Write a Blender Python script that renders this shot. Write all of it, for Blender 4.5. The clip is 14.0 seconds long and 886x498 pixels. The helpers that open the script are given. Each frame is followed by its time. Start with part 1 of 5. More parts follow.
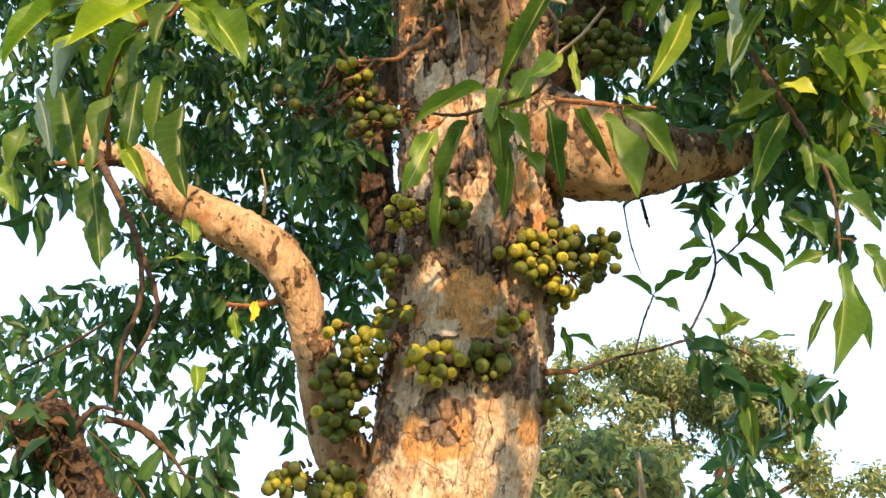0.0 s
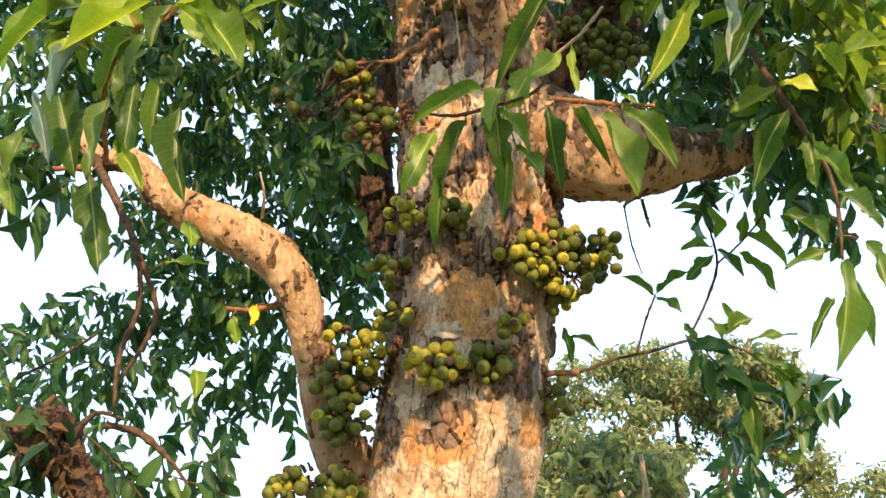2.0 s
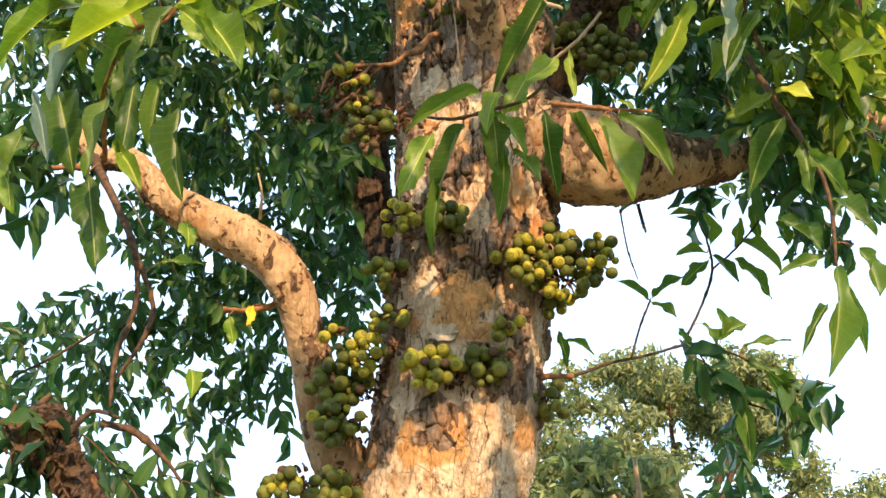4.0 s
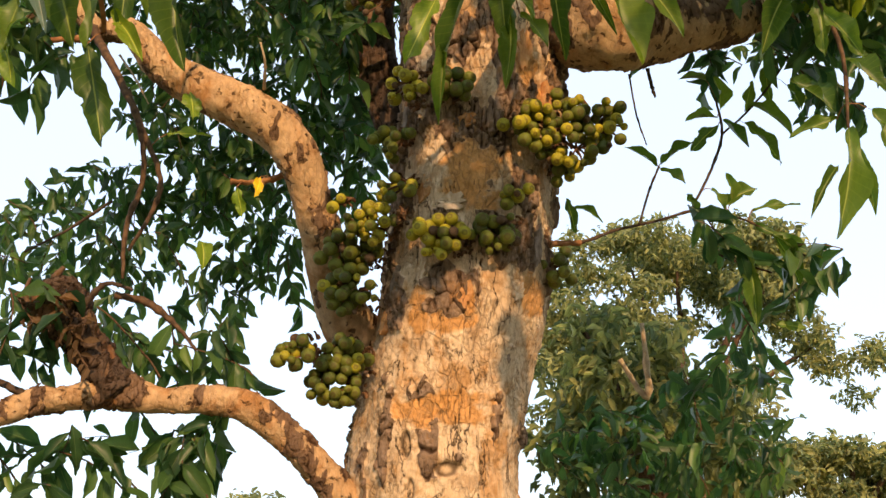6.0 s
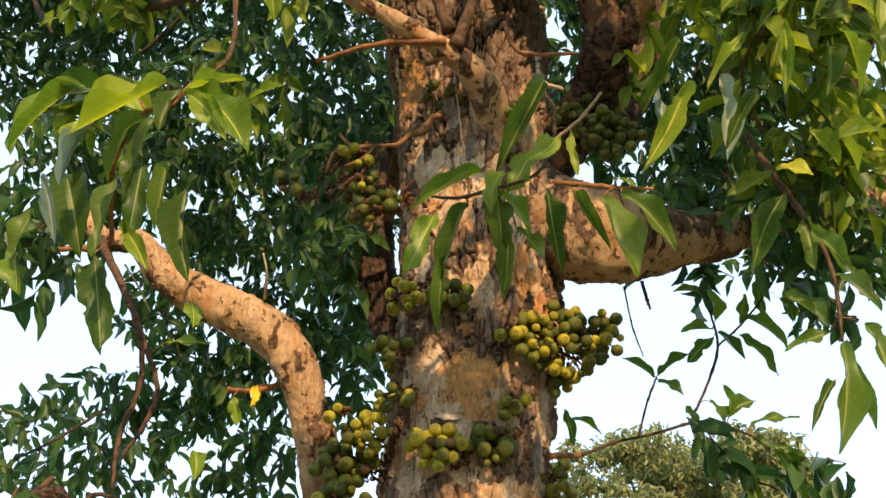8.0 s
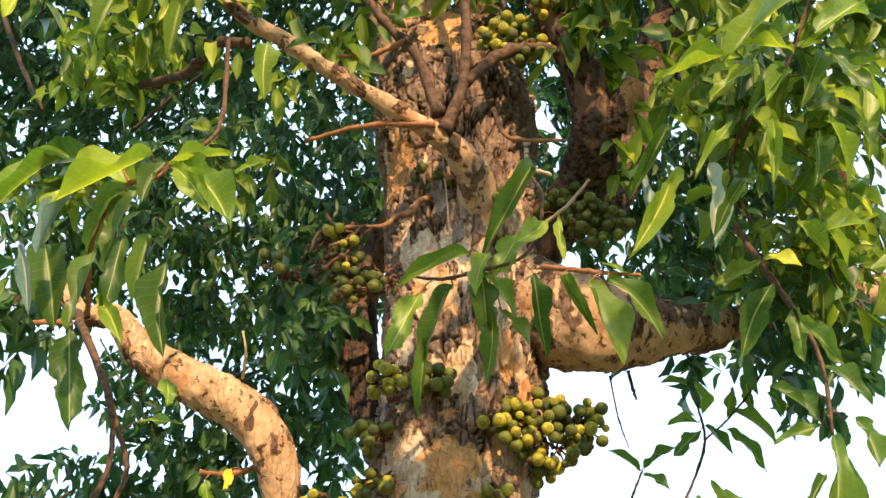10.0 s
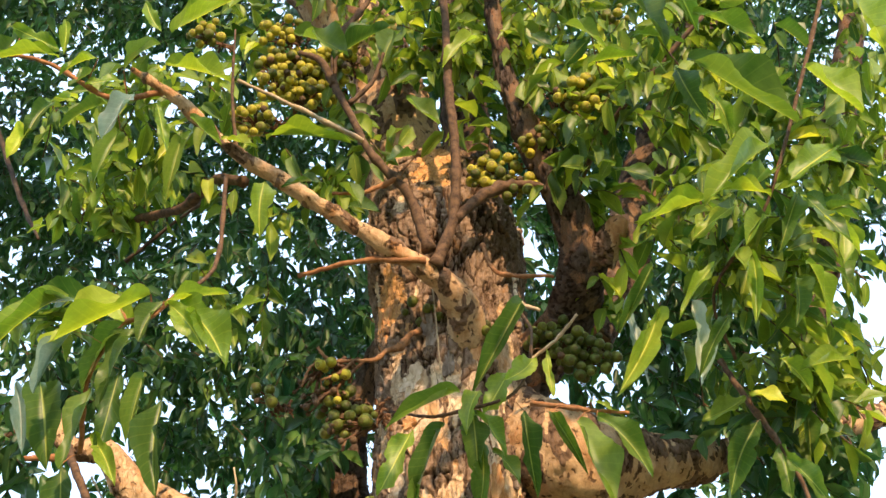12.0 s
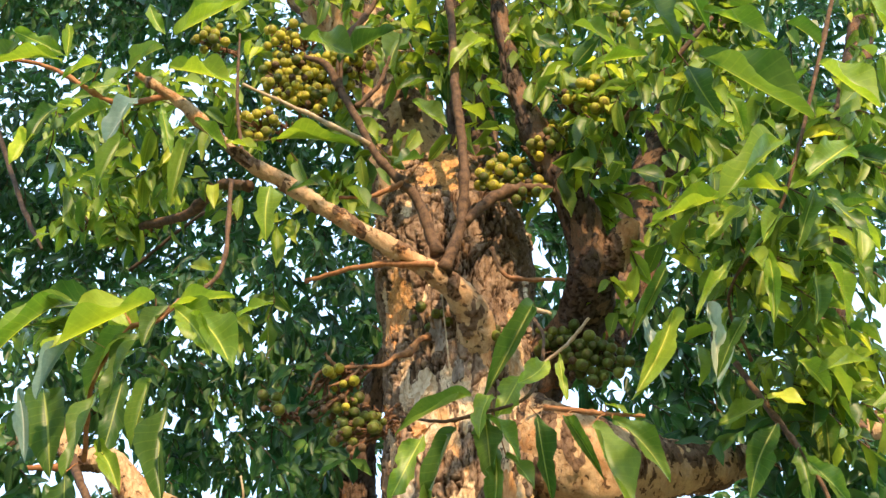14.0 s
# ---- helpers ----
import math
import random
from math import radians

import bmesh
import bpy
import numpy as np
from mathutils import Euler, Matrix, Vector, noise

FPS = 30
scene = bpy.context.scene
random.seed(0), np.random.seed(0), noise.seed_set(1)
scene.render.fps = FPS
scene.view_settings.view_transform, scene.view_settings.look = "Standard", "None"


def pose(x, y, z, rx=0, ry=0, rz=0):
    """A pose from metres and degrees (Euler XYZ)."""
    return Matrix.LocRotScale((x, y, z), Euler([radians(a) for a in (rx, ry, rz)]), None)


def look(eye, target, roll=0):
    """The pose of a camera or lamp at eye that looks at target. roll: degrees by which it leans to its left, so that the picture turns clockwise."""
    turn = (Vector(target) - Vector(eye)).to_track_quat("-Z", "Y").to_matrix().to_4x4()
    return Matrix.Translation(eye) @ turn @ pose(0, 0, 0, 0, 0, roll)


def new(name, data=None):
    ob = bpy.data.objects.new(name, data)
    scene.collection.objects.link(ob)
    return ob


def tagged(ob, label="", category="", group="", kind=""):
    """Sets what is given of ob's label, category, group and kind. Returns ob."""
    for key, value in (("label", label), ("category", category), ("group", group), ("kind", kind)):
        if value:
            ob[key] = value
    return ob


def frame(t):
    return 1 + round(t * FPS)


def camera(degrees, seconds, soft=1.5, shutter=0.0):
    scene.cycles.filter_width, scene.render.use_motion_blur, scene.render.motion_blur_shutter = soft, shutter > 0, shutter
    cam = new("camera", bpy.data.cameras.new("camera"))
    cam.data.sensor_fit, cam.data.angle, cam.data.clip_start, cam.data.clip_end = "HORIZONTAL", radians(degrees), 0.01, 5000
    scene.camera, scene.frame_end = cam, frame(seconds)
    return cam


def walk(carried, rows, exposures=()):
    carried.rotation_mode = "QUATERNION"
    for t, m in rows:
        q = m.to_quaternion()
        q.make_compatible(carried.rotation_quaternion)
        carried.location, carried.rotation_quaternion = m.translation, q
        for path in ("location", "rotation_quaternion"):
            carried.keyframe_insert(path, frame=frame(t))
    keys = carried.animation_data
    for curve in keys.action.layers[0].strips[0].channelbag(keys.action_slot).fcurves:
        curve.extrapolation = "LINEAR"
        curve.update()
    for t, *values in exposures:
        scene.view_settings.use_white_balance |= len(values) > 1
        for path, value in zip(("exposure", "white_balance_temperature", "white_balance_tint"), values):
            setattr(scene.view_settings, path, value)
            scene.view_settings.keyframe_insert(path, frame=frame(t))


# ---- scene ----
cam = camera(46.6, 14.0, 1.5)
# seconds, eye (x, y, z), turn (rx, ry, rz)
ROWS = [
    (0, -0.0013, -0.0082, 1.6128, 112.983, 0.3, 0.005),
    (0.5, 0.0025, -0.0059, 1.6096, 112.845, 0.542, -0.094),
    (1, 0.0027, -0.0021, 1.6113, 113.356, 0.747, 0.379),
    (1.5, 0.0019, 0.0047, 1.6083, 113.44, 0.487, 0.142),
    (2, 0.0054, 0.0116, 1.6075, 113.301, 0.775, 0.326),
    (2.2, 0.0058, 0.0123, 1.6074, 113.396, 0.751, 0.322),
    (4.3, 0.0078, -0.0011, 1.5986, 113.499, 0.273, -0.071),
    (4.5, 0.0063, 0.0029, 1.5986, 112.455, 0.416, 0.047),
    (5, 0.0077, 0.0064, 1.5969, 110.142, 0.366, 0.132),
    (5.5, 0.0074, 0.0171, 1.5938, 107.945, 0.836, 0.447),
    (6, 0.0079, 0.0106, 1.5895, 106.432, 0.924, 0.643),
    (6.5, 0.0049, 0.0077, 1.5857, 106.17, 1.102, 1.073),
    (7, 0.003, -0.0076, 1.5859, 111.68, 0.84, 0.788),
    (7.5, 0.0014, -0.0076, 1.5924, 115.513, 0.494, 0.734),
    (8, 0.0027, -0.0065, 1.5932, 117.909, 0.596, 0.275),
    (8.2, 0.0023, -0.007, 1.5929, 118.507, 0.469, 0.624),
    (10.3, 0.0119, 0.0547, 1.5887, 124.2, -0.286, -1.261),
    (10.5, 0.0135, 0.0484, 1.592, 125.018, -0.185, -1.265),
    (11, -0.0032, -0.0019, 1.5855, 126.409, 0.025, -2.092),
    (11.5, -0.0065, -0.0203, 1.5934, 127.543, 0.266, -1.925),
    (12, -0.006, -0.0393, 1.5995, 129.556, 0.107, -1.732),
    (12.5, -0.0131, -0.0518, 1.6108, 131.11, 0.12, -1.517),
    (13, -0.0192, -0.0036, 1.6202, 132.505, -0.051, -1.637),
    (13.5, -0.0231, 0.0082, 1.6185, 132.701, 0.407, -1.759),
    (14, -0.0231, 0.0281, 1.6071, 130.357, 0.296, -1.329),
]
# seconds, stops, kelvin, tint
EXPOSURES = [(0, 0.6, 6450, 10), (4.3, 0.6, 6450, 10), (5.2, 0.36, 6750, 11), (6.0, -0.08, 7800, 16), (6.5, -0.32, 8300, 18), (7.0, -0.46, 8700, 18), (7.5, -0.4, 9200, 19), (7.9, -0.14, 7500, 13), (8.2, 0.5, 6450, 10), (10.3, 0.7, 6450, 10), (12.3, 0.66, 6500, 10), (13.2, 0.52, 6500, 10), (14, 0.86, 6200, 6)]
walk(cam, [(t, pose(x, y, z, rx, ry, rz)) for t, x, y, z, rx, ry, rz in ROWS], EXPOSURES)

# ---- sky and sun: a low late-afternoon sun behind the viewer ----
SUN_EL, SUN_AZ = 30.0, 168.0
sky_world = bpy.data.worlds.new("sky")
scene.world = sky_world
sky_world.use_nodes = True
wn = sky_world.node_tree
sky = wn.nodes.new("ShaderNodeTexSky")
sky.sky_type, sky.sun_disc = "NISHITA", False
sky.sun_elevation, sky.sun_rotation = radians(SUN_EL), radians(SUN_AZ)
sky.dust_density, sky.air_density = 1.5, 1.0
haze = wn.nodes.new("ShaderNodeHueSaturation")
haze.inputs["Saturation"].default_value, haze.inputs["Value"].default_value = 0.95, 1.0
wn.links.new(sky.outputs[0], haze.inputs["Color"])
veil = wn.nodes.new("ShaderNodeMixRGB")
veil.inputs[0].default_value, veil.inputs[2].default_value = 0.6, (8.2, 11.2, 15.2, 1)
wn.links.new(haze.outputs[0], veil.inputs[1])
wn.links.new(veil.outputs[0], wn.nodes["Background"].inputs[0])
wn.nodes["Background"].inputs[1].default_value = 0.15
sun = new("sun", bpy.data.lights.new("sun", "SUN"))
sun.data.energy, sun.data.angle, sun.data.color = 5.0, radians(0.7), (1.0, 0.67, 0.38)
sun_from = Vector((math.sin(radians(SUN_AZ)) * math.cos(radians(SUN_EL)), math.cos(radians(SUN_AZ)) * math.cos(radians(SUN_EL)), math.sin(radians(SUN_EL))))
sun.matrix_world = look(sun_from * 40, (0, 0, 0))


# ---- materials ----
def material(name, rough=0.8, spec=0.3):
    m = bpy.data.materials.new(name)
    m.use_nodes = True
    b = m.node_tree.nodes["Principled BSDF"]
    b.inputs["Roughness"].default_value = rough
    b.inputs["Specular IOR Level"].default_value = spec
    return m, m.node_tree, b


def node(nt, kind, **vals):
    n = nt.nodes.new(kind)
    for k, v in vals.items():
        n.inputs[k].default_value = v
    return n


def ramp(nt, src, stops):
    r = nt.nodes.new("ShaderNodeValToRGB")
    e = r.color_ramp.elements
    while len(e) < len(stops):
        e.new(0.5)
    for i, (p, c) in enumerate(stops):
        e[i].position, e[i].color = p, (*c, 1) if len(c) == 3 else c
    nt.links.new(src, r.inputs[0])
    return r.outputs[0]


def mix(nt, fac, a, b, how="MIX"):
    n = nt.nodes.new("ShaderNodeMixRGB")
    n.blend_type = how
    for i, v in enumerate((fac, a, b)):
        if hasattr(v, "is_linked"):
            nt.links.new(v, n.inputs[i])
        else:
            n.inputs[i].default_value = v if i == 0 else (*v, 1)
    return n.outputs[0]


def noise_tex(nt, scale, detail=4.0, rough=0.55, stretch=(1, 1, 1), warp=0.0):
    co = nt.nodes.new("ShaderNodeTexCoord")
    mp = nt.nodes.new("ShaderNodeMapping")
    mp.inputs["Scale"].default_value = stretch
    nt.links.new(co.outputs["Object"], mp.inputs[0])
    n = node(nt, "ShaderNodeTexNoise", Scale=scale, Detail=detail, Roughness=rough, Distortion=warp)
    nt.links.new(mp.outputs[0], n.inputs["Vector"])
    return n.outputs["Fac"]


def attribute(nt, name):
    a = nt.nodes.new("ShaderNodeAttribute")
    a.attribute_name = name
    return a.outputs["Fac"]


def bump(nt, b, height, strength, dist):
    n = node(nt, "ShaderNodeBump", Strength=strength, Distance=dist)
    nt.links.new(height, n.inputs["Height"])
    nt.links.new(n.outputs[0], b.inputs["Normal"])


def bark_material(name, cream, tan, orange, grey, dark, flaky, crack_scale=24.0, pits=0.0, crackle=0.55):
    """Peeling bark: cream inner bark, ochre fresh scars, grey weathered plates and dark fissures."""
    m, nt, b = material(name, 0.88, 0.18)
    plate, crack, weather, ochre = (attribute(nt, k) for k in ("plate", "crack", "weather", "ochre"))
    base = ramp(nt, noise_tex(nt, 8, 7, 0.68), [(0.34, tan), (0.47, cream), (0.6, cream), (0.68, tan)])
    streak = ramp(nt, noise_tex(nt, 22, 5, 0.6, (1, 1, 0.18)), [(0.35, (0.7, 0.6, 0.5)), (0.6, (1,) * 3)])
    base = mix(nt, 0.55, base, streak, "MULTIPLY")
    scar = ramp(nt, noise_tex(nt, 5.0, 8, 0.66, (1, 1, 0.7), 0.6), [(0.54, (0, 0, 0)), (0.62, (0.7,) * 3)])
    base = mix(nt, scar, base, orange)
    raw = ramp(nt, noise_tex(nt, 26, 6, 0.7), [(0.3, orange), (0.72, tuple(min(1, v * 1.5 + 0.03) for v in orange))])
    base = mix(nt, ochre, base, raw)
    fine = ramp(nt, noise_tex(nt, 70, 6, 0.75, (1, 1, 0.5)), [(0.3, (0.62,) * 3), (0.55, (1,) * 3)])
    base = mix(nt, 0.8, base, fine, "MULTIPLY")
    old = ramp(nt, noise_tex(nt, 34, 7, 0.72, (1, 1, 0.3)), [(0.32, dark), (0.5, tuple((a + 2 * c) / 3 for a, c in zip(dark, grey))), (0.7, grey)])
    sm = nt.nodes.new("ShaderNodeMath")
    sm.operation = "ADD"
    nt.links.new(weather, sm.inputs[0])
    sp = nt.nodes.new("ShaderNodeMath")
    sp.operation = "MULTIPLY_ADD"
    sp.inputs[1].default_value, sp.inputs[2].default_value = flaky, -flaky / 2
    nt.links.new(plate, sp.inputs[0])
    nt.links.new(sp.outputs[0], sm.inputs[1])
    old_fac = ramp(nt, sm.outputs[0], [(0.46, (0, 0, 0)), (0.56, (1, 1, 1))])
    base = mix(nt, old_fac, base, old)
    rust = ramp(nt, noise_tex(nt, 17, 6, 0.7), [(0.56, (0, 0, 0)), (0.68, (0.6,) * 3)])
    base = mix(nt, rust, base, tuple(v * 0.75 for v in orange))
    if pits:
        hole = ramp(nt, noise_tex(nt, pits, 4, 0.55, (1, 1, 1), 0.5), [(0.6, (0, 0, 0)), (0.65, (0.8,) * 3)])
        base = mix(nt, hole, base, tuple(v * 0.6 for v in dark))
    # fissures get dark crack bark with crevice shade added in the colour
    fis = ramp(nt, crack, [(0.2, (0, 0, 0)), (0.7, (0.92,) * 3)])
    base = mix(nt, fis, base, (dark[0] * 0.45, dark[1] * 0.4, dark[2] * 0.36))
    split = nt.nodes.new("ShaderNodeMath")
    split.operation = "PINGPONG"
    split.inputs[1].default_value = 0.07
    nt.links.new(noise_tex(nt, 9, 6, 0.62, (1, 1, 0.2), 0.3), split.inputs[0])
    long_crack = mix(nt, 1.0, ramp(nt, split.outputs[0], [(0.003, (1, 1, 1)), (0.011, (0, 0, 0))]), ramp(nt, noise_tex(nt, 10, 5, 0.7), [(0.47, (0, 0, 0)), (0.57, (1, 1, 1))]), "MULTIPLY")
    base = mix(nt, mix(nt, 1.0, long_crack, (min(1, crackle * 1.6),) * 3, "MULTIPLY"), base, tuple(v * 0.4 for v in dark))
    co = nt.nodes.new("ShaderNodeTexCoord")
    wob = node(nt, "ShaderNodeTexNoise", Scale=34.0, Detail=5.0, Roughness=0.65)
    nt.links.new(co.outputs["Object"], wob.inputs["Vector"])
    add = nt.nodes.new("ShaderNodeMixRGB")
    add.blend_type = "ADD"
    add.inputs[0].default_value = 0.018
    nt.links.new(co.outputs["Object"], add.inputs[1])
    nt.links.new(wob.outputs["Color"], add.inputs[2])
    mp = nt.nodes.new("ShaderNodeMapping")
    mp.inputs["Scale"].default_value = (1, 1, 0.4)
    nt.links.new(add.outputs[0], mp.inputs[0])
    lines = []
    for sc, wd in ((crack_scale, 0.045), (crack_scale * 2.4, 0.08)):
        vo = node(nt, "ShaderNodeTexVoronoi", Scale=sc)
        vo.feature = "DISTANCE_TO_EDGE"
        nt.links.new(mp.outputs[0], vo.inputs["Vector"])
        lines.append(ramp(nt, vo.outputs["Distance"], [(wd * 0.2, (1, 1, 1)), (wd, (0, 0, 0))]))
    where = ramp(nt, noise_tex(nt, 11, 7, 0.72), [(0.42, (0.04,) * 3), (0.56, (1,) * 3)])
    net = mix(nt, 1.0, mix(nt, 1.0, lines[0], mix(nt, 1.0, lines[1], (0.65,) * 3, "MULTIPLY"), "LIGHTEN"), where, "MULTIPLY")
    base = mix(nt, mix(nt, 1.0, net, (crackle,) * 3, "MULTIPLY"), base, tuple(v * 0.33 for v in tan))
    nt.links.new(base, b.inputs["Base Color"])
    rough_h = noise_tex(nt, 80, 7, 0.78, (1, 1, 0.4))
    inv = nt.nodes.new("ShaderNodeInvert")
    nt.links.new(net, inv.inputs[1])
    height = mix(nt, 0.6, rough_h, inv.outputs[0])
    if crackle > 0.3:
        gap = nt.nodes.new("ShaderNodeInvert")
        nt.links.new(long_crack, gap.inputs[1])
        height = mix(nt, 0.45, height, gap.outputs[0])
    if pits:
        flip = nt.nodes.new("ShaderNodeInvert")
        nt.links.new(hole, flip.inputs[1])
        height = mix(nt, 0.5, height, flip.outputs[0])
    bump(nt, b, height, 1.0, 0.011)
    return m


BARK = bark_material("trunk_bark", (0.72, 0.56, 0.38), (0.52, 0.36, 0.215), (0.47, 0.23, 0.07), (0.33, 0.235, 0.165), (0.085, 0.044, 0.024), 0.3)
LIMB_BARK = bark_material("limb_bark", (0.6, 0.41, 0.235), (0.42, 0.25, 0.13), (0.4, 0.18, 0.06), (0.24, 0.155, 0.1), (0.085, 0.045, 0.026), 0.3, 34.0, 34.0, 0.08)
# dark bark of the stub; on rear and upper limbs, shade put into colour
OLD_SHADE_BARK = bark_material("old_shade_dark_bark", (0.2, 0.125, 0.075), (0.14, 0.085, 0.05), (0.22, 0.09, 0.035), (0.12, 0.085, 0.065), (0.04, 0.025, 0.016), 0.4, 36.0, 24.0)


def plain_material(name, c1, c2, scale, rough=0.85, stretch=(1, 1, 1), height=0.4):
    m, nt, b = material(name, rough)
    f = noise_tex(nt, scale, 5, 0.65, stretch)
    nt.links.new(ramp(nt, f, [(0.35, c1), (0.62, c2)]), b.inputs["Base Color"])
    bump(nt, b, f, height, 0.004)
    return m


TWIG_BROWN = plain_material("brown_twig_bark", (0.045, 0.027, 0.017), (0.14, 0.082, 0.046), 45)
TWIG_DARK = plain_material("dark_twig_bark", (0.035, 0.024, 0.016), (0.09, 0.06, 0.04), 45)
TWIG_ORANGE = plain_material("orange_twig_bark", (0.2, 0.085, 0.036), (0.36, 0.175, 0.075), 45)
TWIG_PALE = plain_material("pale_twig_bark", (0.3, 0.22, 0.14), (0.5, 0.4, 0.26), 45)
TWIG_RUST = plain_material("rusty_twig_bark", (0.09, 0.045, 0.022), (0.34, 0.17, 0.075), 38)
STALK = plain_material("fig_stalk", (0.05, 0.026, 0.015), (0.19, 0.095, 0.045), 60)


def leaf_material(name, dark, light, glow, island, rough=0.42, vein=0.45):
    m, nt, b = material(name, rough, 0.24)
    if island:
        rnd = nt.nodes.new("ShaderNodeNewGeometry").outputs["Random Per Island"]
    else:
        rnd = nt.nodes.new("ShaderNodeObjectInfo").outputs["Random"]
    mid = tuple((a + c) / 2 for a, c in zip(dark, light))
    col = ramp(nt, rnd, [(0.0, dark), (0.5, mid), (0.93, light), (0.985, tuple(min(1, 1.4 * v) for v in (light[0] * 1.35, light[1] * 1.1, light[2])) if vein else light)])
    col = mix(nt, 0.5, col, ramp(nt, noise_tex(nt, 8 if not island else 26, 6, 0.65), [(0.3, (0.55, 0.6, 0.45)), (0.7, (1.25, 1.15, 0.9))]), "MULTIPLY")
    uv = nt.nodes.new("ShaderNodeUVMap")
    sep = nt.nodes.new("ShaderNodeSeparateXYZ")
    nt.links.new(uv.outputs[0], sep.inputs[0])
    off = nt.nodes.new("ShaderNodeMath")
    off.operation = "SUBTRACT"
    off.inputs[1].default_value = 0.5
    nt.links.new(sep.outputs[0], off.inputs[0])
    ab = nt.nodes.new("ShaderNodeMath")
    ab.operation = "ABSOLUTE"
    nt.links.new(off.outputs[0], ab.inputs[0])
    rib = ramp(nt, ab.outputs[0], [(0.014, (1, 1, 1)), (0.034, (0, 0, 0))])
    side = nt.nodes.new("ShaderNodeMath")
    side.operation = "MULTIPLY_ADD"
    side.inputs[1].default_value = -0.32
    nt.links.new(ab.outputs[0], side.inputs[0])
    nt.links.new(sep.outputs[1], side.inputs[2])
    pp = nt.nodes.new("ShaderNodeMath")
    pp.operation = "PINGPONG"
    pp.inputs[1].default_value = 0.045
    nt.links.new(side.outputs[0], pp.inputs[0])
    lat = ramp(nt, pp.outputs[0], [(0.002, (0.16,) * 3), (0.008, (0, 0, 0))])
    veins = mix(nt, 1.0, rib, lat, "LIGHTEN")
    vm = mix(nt, 1.0, veins, (vein,) * 3, "MULTIPLY")
    pale = (min(1, light[0] * 2.2 + 0.05), min(1, light[1] * 1.7 + 0.04), light[2] * 1.8 + 0.02)
    col = mix(nt, vm, col, pale)
    nt.links.new(col, b.inputs["Base Color"])
    inv = nt.nodes.new("ShaderNodeInvert")
    nt.links.new(veins, inv.inputs[1])
    bump(nt, b, inv.outputs[0], 0.25, 0.003)
    tr = nt.nodes.new("ShaderNodeBsdfTranslucent")
    nt.links.new(mix(nt, 1.0, col, glow, "MULTIPLY"), tr.inputs[0])
    ms = nt.nodes.new("ShaderNodeAddShader")
    nt.links.new(b.outputs[0], ms.inputs[0])
    nt.links.new(tr.outputs[0], ms.inputs[1])
    nt.links.new(ms.outputs[0], nt.nodes["Material Output"].inputs[0])
    return m


LEAF = leaf_material("near_leaf", (0.028, 0.062, 0.015), (0.075, 0.122, 0.023), (1.3, 1.35, 0.6), False, 0.42, 0.7)
# lighter, yellower green for some of the near leaves
LEAF_BRIGHT = leaf_material("bright_leaf", (0.08, 0.14, 0.02), (0.155, 0.21, 0.03), (1.3, 1.35, 0.5), False, 0.42, 0.65)
# pale blue puts the sky's reflection into these leaves' colour
LEAF_SKY_SHEEN = leaf_material("sky_sheen_leaf", (0.09, 0.14, 0.14), (0.14, 0.2, 0.19), (1, 1.1, 0.8), False, 0.35)
LEAF_YELLOW = leaf_material("yellow_leaf", (0.5, 0.33, 0.02), (0.6, 0.42, 0.04), (1.2, 1.1, 0.6), False)
# crown greens darkened and blued to put the crown's shade into the colour
SHADE_TONED_LEAF = leaf_material("shade_toned_crown_leaf", (0.013, 0.042, 0.021), (0.048, 0.1, 0.03), (1.0, 1.25, 0.8), True, 0.4, 0.25)
# the same leaf in lighter greens, with sunlight put into the colour
SUN_TONED_LEAF = leaf_material("sun_toned_crown_leaf", (0.022, 0.062, 0.016), (0.145, 0.2, 0.028), (1.35, 1.35, 0.6), True, 0.42, 0.35)
# pale to bluish greens put distance haze and shade into the colour
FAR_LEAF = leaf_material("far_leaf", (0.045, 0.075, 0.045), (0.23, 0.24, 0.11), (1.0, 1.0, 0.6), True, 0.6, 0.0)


def fig_material(name, dark, light):
    m, nt, b = material(name, 0.55, 0.25)
    rnd = nt.nodes.new("ShaderNodeObjectInfo").outputs["Random"]
    col = ramp(nt, rnd, [(0.0, dark), (1.0, light)])
    spots = ramp(nt, noise_tex(nt, 13, 3, 0.6), [(0.56, (0, 0, 0)), (0.64, (0.5,) * 3)])
    col = mix(nt, spots, col, (light[0] * 1.25, light[1] * 1.2, light[2] * 2.0))
    stain = ramp(nt, noise_tex(nt, 2.6, 5, 0.65), [(0.54, (0, 0, 0)), (0.74, (0.45,) * 3)])
    col = mix(nt, stain, col, (0.12, 0.085, 0.02))
    place = nt.nodes.new("ShaderNodeSeparateXYZ")
    nt.links.new(nt.nodes.new("ShaderNodeTexCoord").outputs["Object"], place.inputs[0])
    eye = node(nt, "ShaderNodeMapRange", **{"From Min": -0.43, "From Max": -0.475, "To Min": 0.0, "To Max": 0.85})
    nt.links.new(place.outputs[2], eye.inputs[0])
    col = mix(nt, eye.outputs[0], col, (0.07, 0.035, 0.015))
    nt.links.new(col, b.inputs["Base Color"])
    b.inputs["Subsurface Weight"].default_value = 0.1
    b.inputs["Subsurface Radius"].default_value = (0.006, 0.006, 0.002)
    bump(nt, b, noise_tex(nt, 9, 5, 0.65), 0.5, 0.002)
    return m


FIG_GREEN = fig_material("green_fig", (0.05, 0.075, 0.014), (0.16, 0.18, 0.024))
FIG_YELLOW = fig_material("ripening_fig", (0.24, 0.235, 0.022), (0.44, 0.39, 0.035))
FIG_DRY = plain_material("dried_fig", (0.05, 0.03, 0.018), (0.15, 0.095, 0.05), 60)
